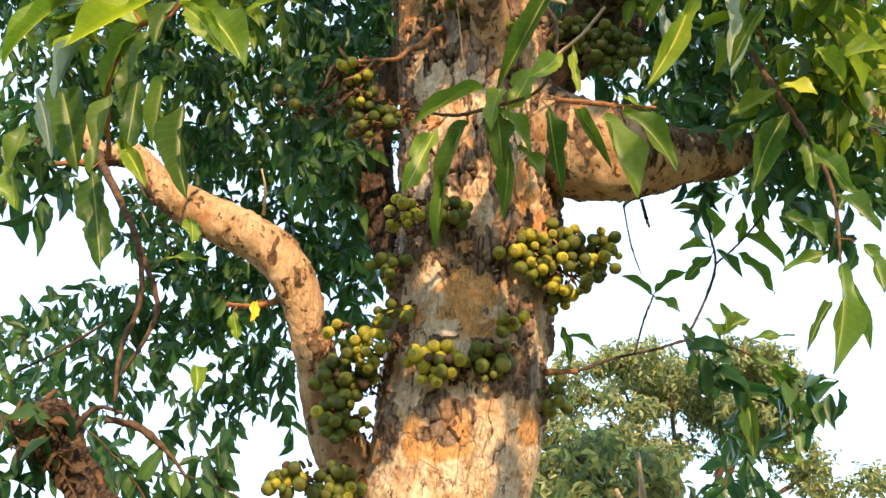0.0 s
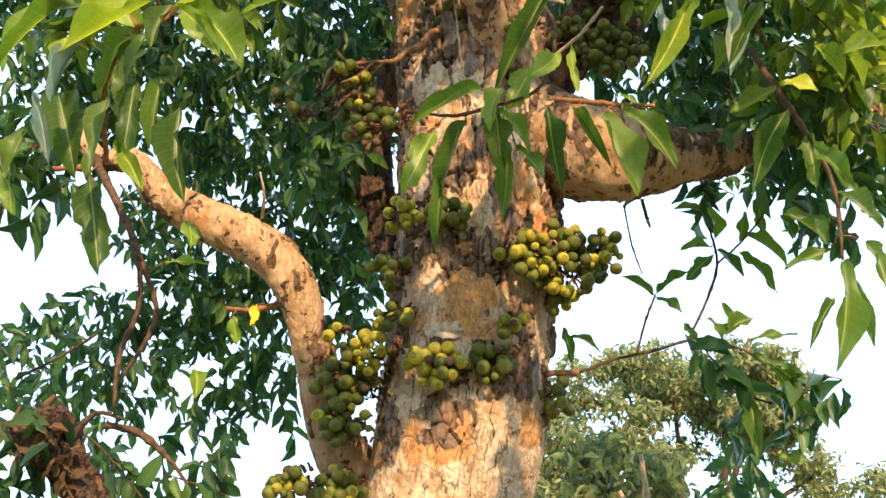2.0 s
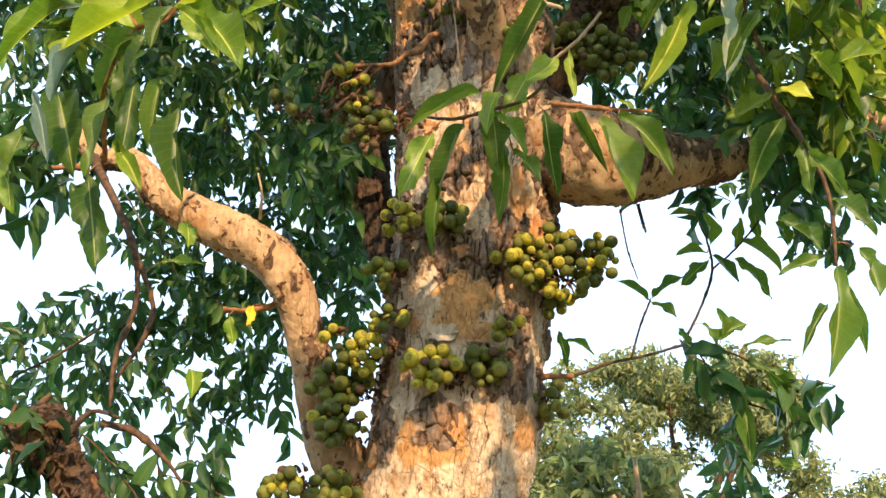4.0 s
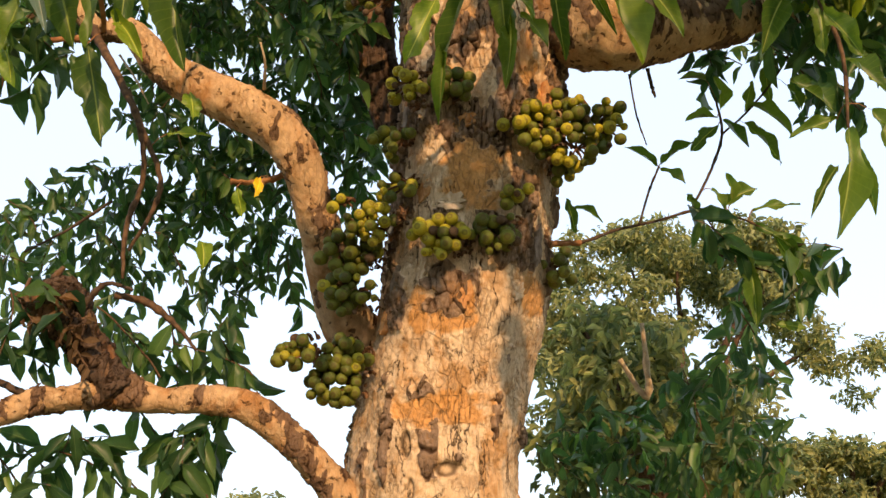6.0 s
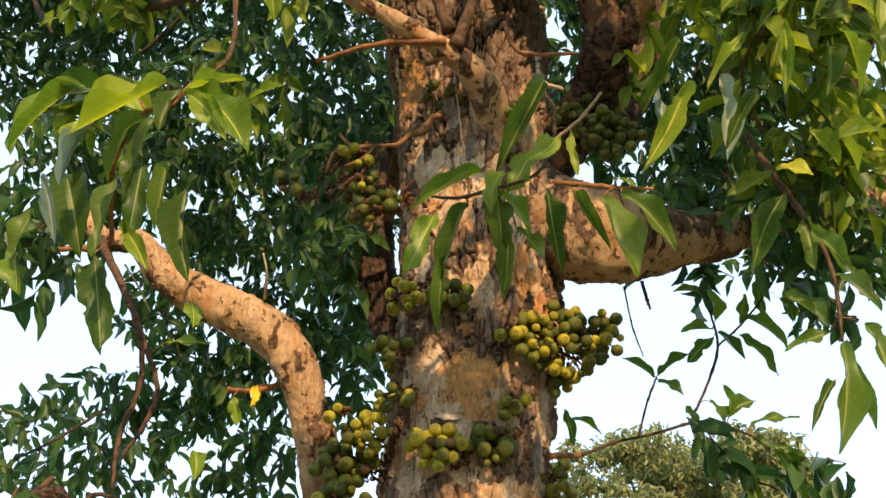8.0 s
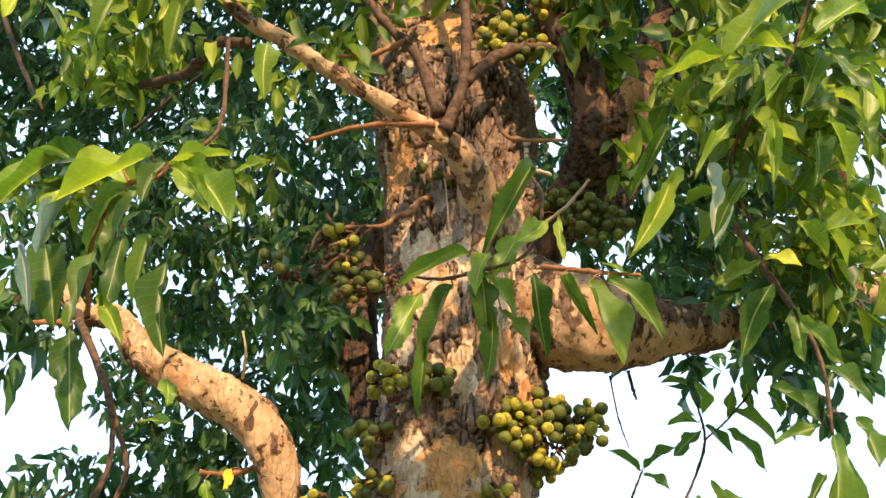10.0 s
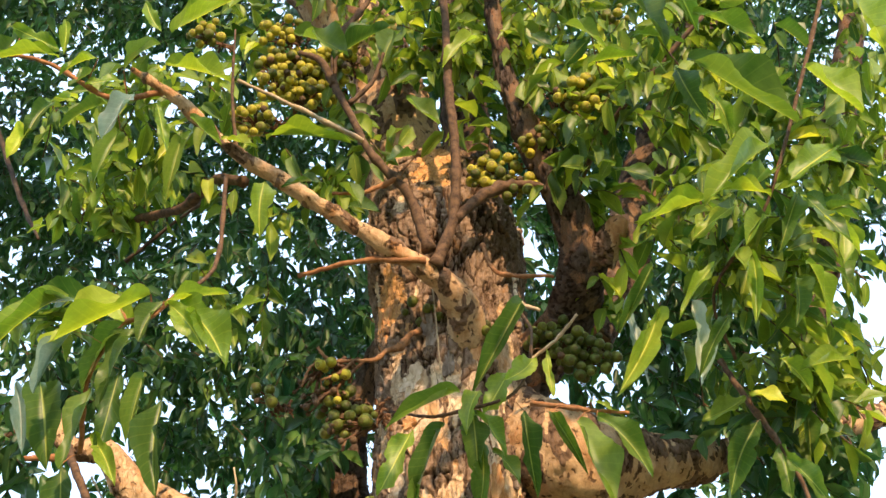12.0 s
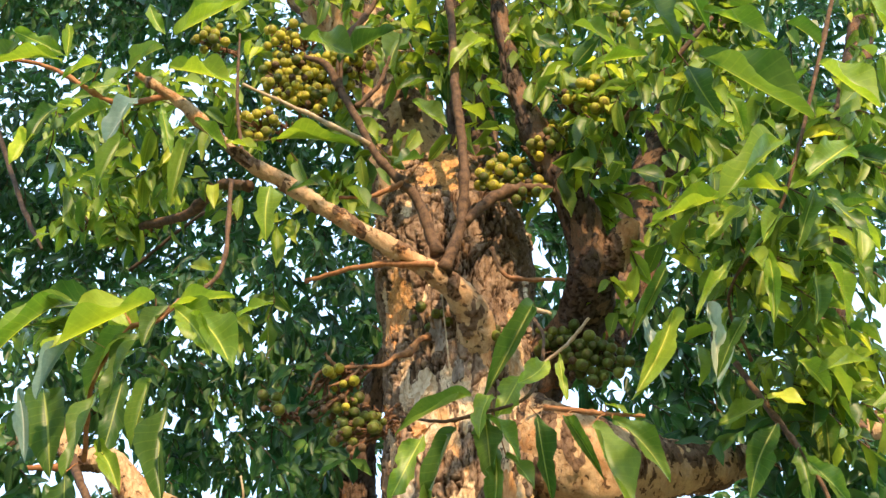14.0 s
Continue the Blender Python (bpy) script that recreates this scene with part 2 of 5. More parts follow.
DEAD_LEAF = leaf_material("dead_leaf", (0.04, 0.026, 0.016), (0.105, 0.066, 0.036), (0.8, 0.7, 0.5), True, 0.8, 0.2)
GROUND = plain_material("dry_grass_earth", (0.09, 0.09, 0.035), (0.22, 0.18, 0.09), 1.3)


# ---- noise on arrays ----
def hash3(i, j, k, seed):
    n = (i.astype(np.int64) * 73856093) ^ (j.astype(np.int64) * 19349663) ^ (k.astype(np.int64) * 83492791) ^ (seed * 2654435761)
    n = (n ^ (n >> 13)) * 1274126177 & 0xFFFFFFFF
    n = (n ^ (n >> 16)) * 2246822519 & 0xFFFFFFFF
    return ((n ^ (n >> 15)) & 0xFFFFFF) / float(0xFFFFFF)


def value_noise(p, seed=0):
    i = np.floor(p).astype(np.int64)
    f = p - i
    f = f * f * (3 - 2 * f)
    out = np.zeros(len(p))
    for a in (0, 1):
        for b in (0, 1):
            for c in (0, 1):
                w = (f[:, 0] if a else 1 - f[:, 0]) * (f[:, 1] if b else 1 - f[:, 1]) * (f[:, 2] if c else 1 - f[:, 2])
                out += w * hash3(i[:, 0] + a, i[:, 1] + b, i[:, 2] + c, seed)
    return out


def fbm(p, octaves=4, seed=0):
    out, amp, tot = np.zeros(len(p)), 1.0, 0.0
    for o in range(octaves):
        out += amp * value_noise(p * 2.0 ** o, seed + o * 17)
        tot += amp
        amp *= 0.5
    return out / tot


def plates(p, seed=0):
    """Cell pattern: distance to the nearest joint and a random number for each plate."""
    i = np.floor(p).astype(np.int64)
    d1, d2, cid = np.full(len(p), 9.0), np.full(len(p), 9.0), np.zeros(len(p))
    for a in (-1, 0, 1):
        for b in (-1, 0, 1):
            for c in (-1, 0, 1):
                g = i + (a, b, c)
                q = np.stack([hash3(g[:, 0], g[:, 1], g[:, 2], seed + s) for s in (1, 2, 3)], 1) + g
                d = np.linalg.norm(q - p, axis=1)
                r = hash3(g[:, 0], g[:, 1], g[:, 2], seed + 9)
                near = d < d1
                d2 = np.where(near, d1, np.minimum(d2, d))
                cid = np.where(near, r, cid)
                d1 = np.where(near, d, d1)
    return d2 - d1, cid


# ---- building helpers ----
def mesh_object(name, verts, faces, mat, smooth=True):
    me = bpy.data.meshes.new(name)
    me.from_pydata([tuple(v) for v in verts], [], faces)
    me.materials.append(mat)
    if smooth:
        me.polygons.foreach_set("use_smooth", [True] * len(me.polygons))
    me.update()
    return new(name, me)


def under(ob, parent):
    ob.parent = parent
    if parent.type == "EMPTY":
        ob.matrix_parent_inverse = parent.matrix_basis.inverted()
    return ob


def spline(points, n):
    """Catmull-Rom through the rows of points, n rows out."""
    q = np.array(points, float)
    q = np.vstack([2 * q[0] - q[1], q, 2 * q[-1] - q[-2]])
    seg = len(q) - 3
    u = np.linspace(0, seg - 1e-6, n)
    k = u.astype(int)
    f = (u - k)[:, None]
    a, b, c, d = q[k], q[k + 1], q[k + 2], q[k + 3]
    return 0.5 * (2 * b + (c - a) * f + (2 * a - 5 * b + 4 * c - d) * f ** 2 + (3 * b - a - 3 * c + d) * f ** 3)


def tube_arrays(points, around, along):
    c = spline(points, along)
    pos, rad = c[:, :3], np.maximum(c[:, 3], 0.001)
    tan = np.gradient(pos, axis=0)
    tan /= np.linalg.norm(tan, axis=1)[:, None]
    side = np.zeros_like(pos)
    prev = np.cross(tan[0], (0.0, 1.0, 0.3))
    for i in range(along):
        prev = prev - tan[i] * prev.dot(tan[i])
        prev /= np.linalg.norm(prev)
        side[i] = prev
    up = np.cross(tan, side)
    th = np.linspace(0, 2 * math.pi, around, endpoint=False)
    nrm = np.cos(th)[None, :, None] * side[:, None] + np.sin(th)[None, :, None] * up[:, None]
    return pos, rad, nrm, th


def tube_faces(around, along):
    f = []
    for i in range(along - 1):
        for j in range(around):
            k = (j + 1) % around
            f.append((i * around + j, i * around + k, (i + 1) * around + k, (i + 1) * around + j))
    f.append(tuple(range(around))[::-1])
    f.append(tuple((along - 1) * around + j for j in range(around)))
    return f


def bark_tube(name, points, mat, parent, around, along, size, depth, lumps, old, seed, label="", lobes=0.0, wounds=(), patches=()):
    """A stem with fissured, plated, lumpy bark. size: plate width; old: how weathered, at start and end."""
    pos, rad, nrm, th = tube_arrays(points, around, along)
    surf = (pos[:, None] + nrm * rad[:, None, None]).reshape(-1, 3)
    R = np.repeat(rad, around)
    N = nrm.reshape(-1, 3)
    warp = np.stack([fbm(surf * 9, 3, seed + s) for s in (5, 6, 7)], 1) - 0.5
    edge, cid = plates((surf + warp * size * 1.2) / (size, size, size * 2.6), seed)
    edge2, cid2 = plates((surf + warp * size) / (size * 0.4, size * 0.4, size * 0.7), seed + 50)
    a = np.repeat(np.linspace(0, 1, along), around)
    big = fbm(surf * 3.1, 4, seed + 3)
    age = old[0] + (old[1] - old[0]) * a + (big - 0.5) * 0.8
    layer = fbm(surf * (13, 13, 5.0) / (size * 20), 5, seed + 41)
    # outer bark still in place (1) or shed, baring the paler inner bark (0)
    weather = np.clip((layer - 0.5 + 0.35 * (age - 0.45)) * 18 + 0.5, 0, 1)
    ochre = np.zeros(len(surf))
    for px, py, pz, rx, rz, kind in patches:
        d = np.linalg.norm((surf - (px, py, pz)) / (rx, 0.22, rz), axis=1) + 1.5 * (fbm(surf * 26, 4, seed + 83) - 0.5)
        m = np.clip((1.05 - d) * (4 if kind == "ochre" else 7), 0, 1)
        ochre = np.maximum(ochre * (1 - m), m) if kind == "ochre" else ochre * (1 - m)
        weather = np.maximum(weather, m) if kind == "old" else weather * (1 - m)
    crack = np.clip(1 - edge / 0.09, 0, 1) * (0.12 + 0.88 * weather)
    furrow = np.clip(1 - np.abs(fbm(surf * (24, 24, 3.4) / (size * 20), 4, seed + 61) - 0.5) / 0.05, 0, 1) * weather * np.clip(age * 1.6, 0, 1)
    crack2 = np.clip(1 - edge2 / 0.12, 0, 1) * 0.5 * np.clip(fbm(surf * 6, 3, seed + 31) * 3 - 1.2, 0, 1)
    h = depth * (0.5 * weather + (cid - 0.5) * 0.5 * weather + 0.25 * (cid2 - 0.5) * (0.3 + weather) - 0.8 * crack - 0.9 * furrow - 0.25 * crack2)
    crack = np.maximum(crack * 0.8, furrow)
    h += lumps * (fbm(surf * 7, 4, seed + 11) - 0.5) * 2 + depth * 0.5 * (fbm(surf * 55, 3, seed + 21) - 0.5)
    if lobes:
        tt = np.tile(th, along)
        h += lobes * R * (np.cos(3 * tt + 1.3 + 1.5 * a) * 0.5 + np.cos(5 * tt + 4 * a) * 0.35)
    for place, rx, rz, deep in wounds:
        q = (surf - place) / (rx, 0.2, rz)
        d = np.linalg.norm(q, axis=1) * (0.7 + 0.6 * fbm(surf * 30, 3, seed + 77))
        m = np.clip((1 - d) * 4, 0, 1)
        h -= deep * m
        weather = weather * (1 - m)
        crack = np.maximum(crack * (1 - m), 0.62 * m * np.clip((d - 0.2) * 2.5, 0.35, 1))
    v = surf + N * h[:, None]
    ob = mesh_object(name, v, tube_faces(around, along), mat)
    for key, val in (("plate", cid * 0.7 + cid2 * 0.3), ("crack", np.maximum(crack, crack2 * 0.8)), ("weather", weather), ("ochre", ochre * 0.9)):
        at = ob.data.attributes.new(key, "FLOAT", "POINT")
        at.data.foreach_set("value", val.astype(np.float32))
    if label:
        ob["label"] = label
    return under(ob, parent)


def twig(name, points, mat, parent, label="", around=7, wob=0.05):
    """A thin bent twig with nodes along it."""
    n = max(8, len(points) * 6)
    pos, rad, nrm, th = tube_arrays(points, around, n)
    knots = 1 + 0.35 * (hash3(np.arange(n), np.arange(n) * 3, np.arange(n) * 7, 4) > 0.8)
    jit = (np.stack([hash3(np.arange(n), np.full(n, s), np.full(n, len(points)), s) for s in (1, 2, 3)], 1) - 0.5) * rad[:, None] * wob * 8
    jit[0] = 0
    v = (pos + jit)[:, None] + nrm * (rad * knots)[:, None, None]
    ob = mesh_object(name, v.reshape(-1, 3), tube_faces(around, n), mat)
    if label:
        ob["label"] = label
    return under(ob, parent)


# ---- leaves ----
def leaf_shape(rows, cols, seed, droop, fold, wave, ragged=1.0):
    """A long pointed leaf, 1 long along +y, 1 wide, folded at the midrib, with wavy edges. Returns vertices, faces, uv."""
    rnd = random.Random(seed)
    ph, v, uv, f = rnd.uniform(0, 6), [], [], []
    for i in range(rows):
        t = i / (rows - 1)
        half = 0.5 * max(0.0, math.sin(math.pi * t)) ** 0.78 + (0.008 if t < 0.99 else 0)
        for j in range(cols):
            u = j / (cols - 1) * 2 - 1
            edge = abs(u) ** 2
            x = u * half * (1 + ragged * edge * rnd.uniform(-0.13, 0.06)) * (1 + 0.12 * wave * math.sin(9 * t + ph + (2 if u > 0 else 0)) * edge)
            z = -droop * t * t + abs(u) * half * fold + wave * 0.05 * math.sin(11 * t + ph * 2 + u) * edge
            v.append((x, t * (1 - 0.12 * droop), z))
            uv.append((u * 0.5 + 0.5, t))
    for i in range(rows - 1):
        for j in range(cols - 1):
            a = i * cols + j
            f.append((a, a + 1, a + cols + 1, a + cols))
    return np.array(v), f, np.array(uv)


def bitten(v, rows, cols, seed):
    """Insect bites along the margins, a slight twist and a sideways sweep of a leaf."""
    rnd = random.Random(seed * 7 + 1)
    bites = [(rnd.uniform(0.2, 0.95), rnd.choice((-1, 1)), rnd.uniform(0.02, 0.06), rnd.uniform(0.2, 0.6)) for _ in range(rnd.randint(1, 5))]
    twist, sweep = rnd.uniform(-0.7, 0.7), rnd.uniform(-0.09, 0.09)
    for i in range(rows):
        t = i / (rows - 1)
        c, s = math.cos(twist * t), math.sin(twist * t)
        for j in range(cols):
            k = i * cols + j
            u = j / (cols - 1) * 2 - 1
            for at, side, wide, deep in bites:
                if u * side > 0.3 and abs(t - at) < wide:
                    v[k][0] *= 1 - deep * (abs(u) - 0.3)
            x, z = v[k][0], v[k][2]
            v[k][0] = x * c + sweep * math.sin(math.pi * t) * 2
            v[k][2] = z + x * s * 0.3
    return v


def leaf_mesh(seed, mat):
    rnd = random.Random(seed)
    v, f, uv = leaf_shape(27, 7, seed, rnd.uniform(0.02, 0.34), rnd.uniform(0.05, 0.45), rnd.uniform(0.8, 1.9), 0.7)
    v = bitten(v, 27, 7, seed)
    me = bpy.data.meshes.new("leaf")
    me.from_pydata([tuple(p) for p in v], [], f)
    layer = me.uv_layers.new(name="UVMap")
    for lp in me.loops:
        layer.data[lp.index].uv = uv[lp.vertex_index]
    me.polygons.foreach_set("use_smooth", [True] * len(me.polygons))
    me.materials.append(mat)
    return me


LEAF_KINDS = {}
for key, mat in (("green", LEAF), ("bright", LEAF_BRIGHT), ("pale", LEAF_SKY_SHEEN), ("yellow", LEAF_YELLOW)):
    LEAF_KINDS[key] = [leaf_mesh(s, mat) for s in range(9)]
leaf_rnd = random.Random(7)
TWIG_POINTS, PETIOLES = [], []


def leaf(parent, base, tip, width, kind="green"):
    """One leaf from its stalk to its tip, its face turned towards the light."""
    b, t = Vector(base), Vector(tip)
    t.y += leaf_rnd.uniform(-0.05, 0.03)
    width *= 0.9
    y = t - b
    length = y.length * 1.06
    y.normalize()
    face = Vector((leaf_rnd.uniform(-0.5, 0.5), -1.0, 0.35 + leaf_rnd.uniform(-0.3, 0.4)))
    x = y.cross(face).normalized()
    z = x.cross(y)
    near = min(TWIG_POINTS, key=lambda q: (q[1] - b).length)
    if (near[1] - b).length < 0.13:
        parent = near[0]
        PETIOLES.append((near[1], b))
    ob = new("leaf", leaf_rnd.choice(LEAF_KINDS[kind]))
    ob.matrix_basis = Matrix(((x.x * width, y.x * length, z.x * length, b.x), (x.y * width, y.y * length, z.y * length, b.y), (x.z * width, y.z * length, z.z * length, b.z), (0, 0, 0, 1)))
    return under(ob, parent)


def foliage(name, mat, parent, regions, size, seed, droop=0.75, twigs=True, label=""):
    """Masses of leaves on thin twigs. regions: (centre, radii, leaves)."""
    rng = np.random.default_rng(seed)
    kinds = [leaf_shape(5, 3, s, rng.uniform(0.05, 0.3), rng.uniform(0.2, 0.6), 1.0) for s in range(6)]
    bases, dirs, lens, tw = [], [], [], []
    for centre, radii, count in regions:
        made = 0
        while made < count:
            d = rng.normal(size=3)
            d /= np.linalg.norm(d)
            p = np.array(centre) + d * rng.uniform(0.05, 1) ** 0.45 * np.array(radii)
            n = min(int(rng.integers(6, 13)), count - made + 3)
            az = rng.uniform(0, 2 * math.pi)
            way = np.array((math.cos(az), math.sin(az) * 0.7, rng.uniform(-0.9, 0.35)))
            way /= np.linalg.norm(way)
            step = size * 0.27
            q, line = p - way * step * n / 2, []
            for k in range(n):
                line.append(q.copy())
                out = np.cross(way, rng.normal(size=3))
                out /= np.linalg.norm(out)
                ld = way * 0.45 + out * 0.8 + np.array((0, -0.1, -droop * rng.uniform(0.3, 1.4)))
                dirs.append(ld / np.linalg.norm(ld))
                bases.append(q.copy())
                lens.append(size * rng.uniform(0.6, 1.2))
                way = way + np.array((0, 0, -0.09)) + rng.normal(size=3) * 0.08
                way /= np.linalg.norm(way)
                q = q + way * step
            made += n
            tw.append(line)
    B, D, L = np.array(bases), np.array(dirs), np.array(lens)
    ref = rng.normal(size=D.shape) * 0.55 + np.array((0, -0.75, 0.55))
    X = np.cross(D, ref)
    X /= np.linalg.norm(X, axis=1)[:, None]
    Z = np.cross(X, D)
    W = L * rng.uniform(0.3, 0.42, len(L))
    pick = rng.integers(0, 6, len(L))
    verts, uvs, faces, off = [], [], [], 0
    for s, (v, f, uv) in enumerate(kinds):
        m = pick == s
        k = int(m.sum())
        pts = B[m][:, None] + v[None, :, :1] * (X[m] * W[m][:, None])[:, None] + v[None, :, 1:2] * (D[m] * L[m][:, None])[:, None] + v[None, :, 2:] * (Z[m] * L[m][:, None])[:, None]
        verts.append(pts.reshape(-1, 3))
        fa = np.array(f)
        faces.append((fa[None] + (np.arange(k) * len(v))[:, None, None]).reshape(-1, 4) + off)
        uvs.append(np.tile(uv, (k, 1)))
        off += k * len(v)
    V, F, U = np.vstack(verts), np.vstack(faces), np.vstack(uvs)
    me = bpy.data.meshes.new(name)
    me.vertices.add(len(V))
    me.vertices.foreach_set("co", V.astype(np.float32).ravel())
    me.loops.add(F.size)
    me.loops.foreach_set("vertex_index", F.astype(np.int32).ravel())
    me.polygons.add(len(F))
    me.polygons.foreach_set("loop_start", (np.arange(len(F)) * 4).astype(np.int32))
    me.polygons.foreach_set("use_smooth", [True] * len(F))
    layer = me.uv_layers.new(name="UVMap")
    layer.data.foreach_set("uv", U[F.ravel()].astype(np.float32).ravel())
    me.materials.append(mat)
    me.update(calc_edges=True)
    ob = under(new(name, me), parent)
    tagged(ob, label=label, kind="stuff")
    if twigs:
        tv, tf = [], []
        for line in tw:
            o = len(tv)
            for p in line:
                for a in (0, 2.1, 4.2):
                    tv.append((p[0] + 0.003 * math.cos(a), p[1] + 0.003 * math.sin(a), p[2] + 0.002 * math.sin(a + 1)))
            for i in range(len(line) - 1):
                for j in range(3):
                    k = (j + 1) % 3
                    tf.append((o + i * 3 + j, o + i * 3 + k, o + i * 3 + 3 + k, o + i * 3 + 3 + j))
        tagged(under(mesh_object("fine_twig", tv, tf, TWIG_BROWN), parent), kind="stuff")
    return ob


# ---- figs ----
def fig_mesh(seed, mat):
    """A round, slightly pear-shaped fig, 1 across, with a stalk neck and a dimple at the eye."""
    rnd, v, f, na, nr = random.Random(seed), [], [], 12, 8
    sx, neck = rnd.uniform(0.93, 1.07), rnd.uniform(0.1, 0.3)
    for i in range(nr + 1):
        t = i / nr * math.pi
        r, z = 0.5 * math.sin(t), 0.5 * math.cos(t)
        if z > 0.2:
            r *= 1 - neck * (z - 0.2)
            z += neck * 0.5 * (z - 0.2)
        if i == nr:
            z, r = z + 0.055, 0.03
        if i == 0:
            r = 0.05
        for j in range(na):
            a = 2 * math.pi * j / na
            k = 1 + rnd.uniform(-0.02, 0.02)
            v.append((r * math.cos(a) * sx * k, r * math.sin(a) * k, z))
    for i in range(nr):
        for j in range(na):
            k = (j + 1) % na
            f.append((i * na + j, (i + 1) * na + j, (i + 1) * na + k, i * na + k))
    f.append(tuple(range(na)))
    f.append(tuple(nr * na + j for j in range(na))[::-1])
    me = bpy.data.meshes.new("fig")
    me.from_pydata(v, [], f)
    me.polygons.foreach_set("use_smooth", [True] * len(me.polygons))
    me.materials.append(mat)
    return me


FIGS = {"green": [fig_mesh(s, FIG_GREEN) for s in range(3)], "yellow": [fig_mesh(s + 5, FIG_YELLOW) for s in range(3)], "dry": [fig_mesh(s + 9, FIG_DRY) for s in range(2)]}
fig_rnd = random.Random(21)


def fig_cluster(parent, centre, radii, count, root, ripe=0.2, size=0.0415, dry=0.0):
    """A bunch of figs on short branching stalks that spring from the bark at root."""
    c, rt = Vector(centre), Vector(root)
    spots, tries = [], 0
    while len(spots) < count and tries < 6000:
        tries += 1
        d = Vector((fig_rnd.uniform(-1, 1), fig_rnd.uniform(-1, 1), fig_rnd.uniform(-1, 1)))
        if d.length > 1:
            continue
        p = c + Vector((d.x * radii[0], d.y * radii[1], d.z * radii[2]))
        s = size * fig_rnd.choice((0.62, 0.8, 0.9, 0.95, 1.0, 1.05, 1.1)) * fig_rnd.uniform(0.95, 1.05)
        if all((p - q).length > (s + r) * 0.37 for q, r in spots):
            spots.append((p, s))
    v, f = [], []

    def stalk(a, b, r):
        way = (b - a).normalized()
        x = way.orthogonal().normalized()
        y = way.cross(x)
        o = len(v)
        for q, rr in ((a, r * 1.3), ((a + b) / 2 + Vector((0, 0, 0.006)), r), (b, r)):
            for k in range(5):
                an = k * 2 * math.pi / 5
                v.append(q + x * rr * math.cos(an) + y * rr * math.sin(an))
        for i in range(2):
            for k in range(5):
                m = (k + 1) % 5
                f.append((o + i * 5 + k, o + i * 5 + m, o + i * 5 + 5 + m, o + i * 5 + 5 + k))

    hubs = [rt.lerp(c, 0.55) + Vector((fig_rnd.uniform(-0.6, 0.6) * radii[0], 0.2 * radii[1], fig_rnd.uniform(-0.5, 0.6) * radii[2])) for _ in range(max(1, count // 6))]
    for h in hubs:
        stalk(rt + Vector((fig_rnd.uniform(-0.02, 0.02), 0, fig_rnd.uniform(-0.02, 0.02))), h, 0.006)
    tops = []
    for p, s in spots:
        h = min(hubs, key=lambda q: (q - p).length)
        way = (p - h)
        way = (way.normalized() * 0.8 + Vector((fig_rnd.uniform(-0.4, 0.4), -0.35, -0.25))).normalized()
        tops.append((p, s, way))
        stalk(h, p - way * s * 0.45, 0.0035)
    for _ in range(count + 10):
        h = fig_rnd.choice(hubs) + Vector((fig_rnd.uniform(-0.5, 0.5) * radii[0], fig_rnd.uniform(-0.3, 0.3) * radii[1], fig_rnd.uniform(-0.5, 0.5) * radii[2]))
        d = Vector((fig_rnd.uniform(-1, 1), fig_rnd.uniform(-1, 0.2), fig_rnd.uniform(-1, 1))).normalized()
        stalk(h, h + d * fig_rnd.uniform(0.01, 0.032), fig_rnd.uniform(0.003, 0.006))
    cl = mesh_object("fruiting_stem", v, f, STALK)
    under(cl, parent)
    for p, s, way in tops:
        kind = "dry" if fig_rnd.random() < dry else ("yellow" if fig_rnd.random() < ripe else "green")
        ob = new("fig", fig_rnd.choice(FIGS[kind]))
        rot = way.to_track_quat("-Z", "Y")
        s *= 0.7 if kind == "dry" else 1.0
        ob.matrix_basis = Matrix.LocRotScale(p, rot, (s, s, s * fig_rnd.uniform(0.92, 1.05)))
        ob.parent = cl
    return cl


# ---- ground ----
gm = bmesh.new()
bmesh.ops.create_grid(gm, x_segments=60, y_segments=60, size=1)
for vv in gm.verts:
    r = max(abs(vv.co.x), abs(vv.co.y))
    k = 4 + 2500 * r ** 5
    vv.co.x, vv.co.y = vv.co.x * k, vv.co.y * k
    vv.co.z = 0.12 * (noise.noise((vv.co.x * 0.3, vv.co.y * 0.3, 0)) - 0.2)
gme = bpy.data.meshes.new("ground")
gm.to_mesh(gme)
gme.materials.append(GROUND)
tagged(new("ground", gme), label="dry grassy earth ground under the trees", category="ground", kind="structure")

# ---- the fig tree ----
tree = new("fig_tree")
tree.matrix_basis = Matrix.Translation((-0.05, 3.32, -0.05))
tagged(tree, label="old fig tree with peeling bark and figs clustered on its trunk", category="tree")

TRUNK = [(-0.12, 3.34, -0.15, 0.46), (-0.1, 3.33, 0.35, 0.35), (-0.06, 3.32, 0.95, 0.295),
         (-0.064, 3.300, 1.736, 0.273), (-0.019, 3.300, 2.052, 0.262), (0.050, 3.300, 2.385, 0.271), (0.092, 3.300, 2.738, 0.272),
         (0.127, 3.300, 3.081, 0.278), (0.136, 3.300, 3.396, 0.283), (0.135, 3.300, 3.708, 0.288), (0.125, 3.300, 3.989, 0.284), (0.104, 3.300, 4.270, 0.320), (0.082, 3.300, 4.518, 0.289), (0.084, 3.300, 4.751, 0.212)]
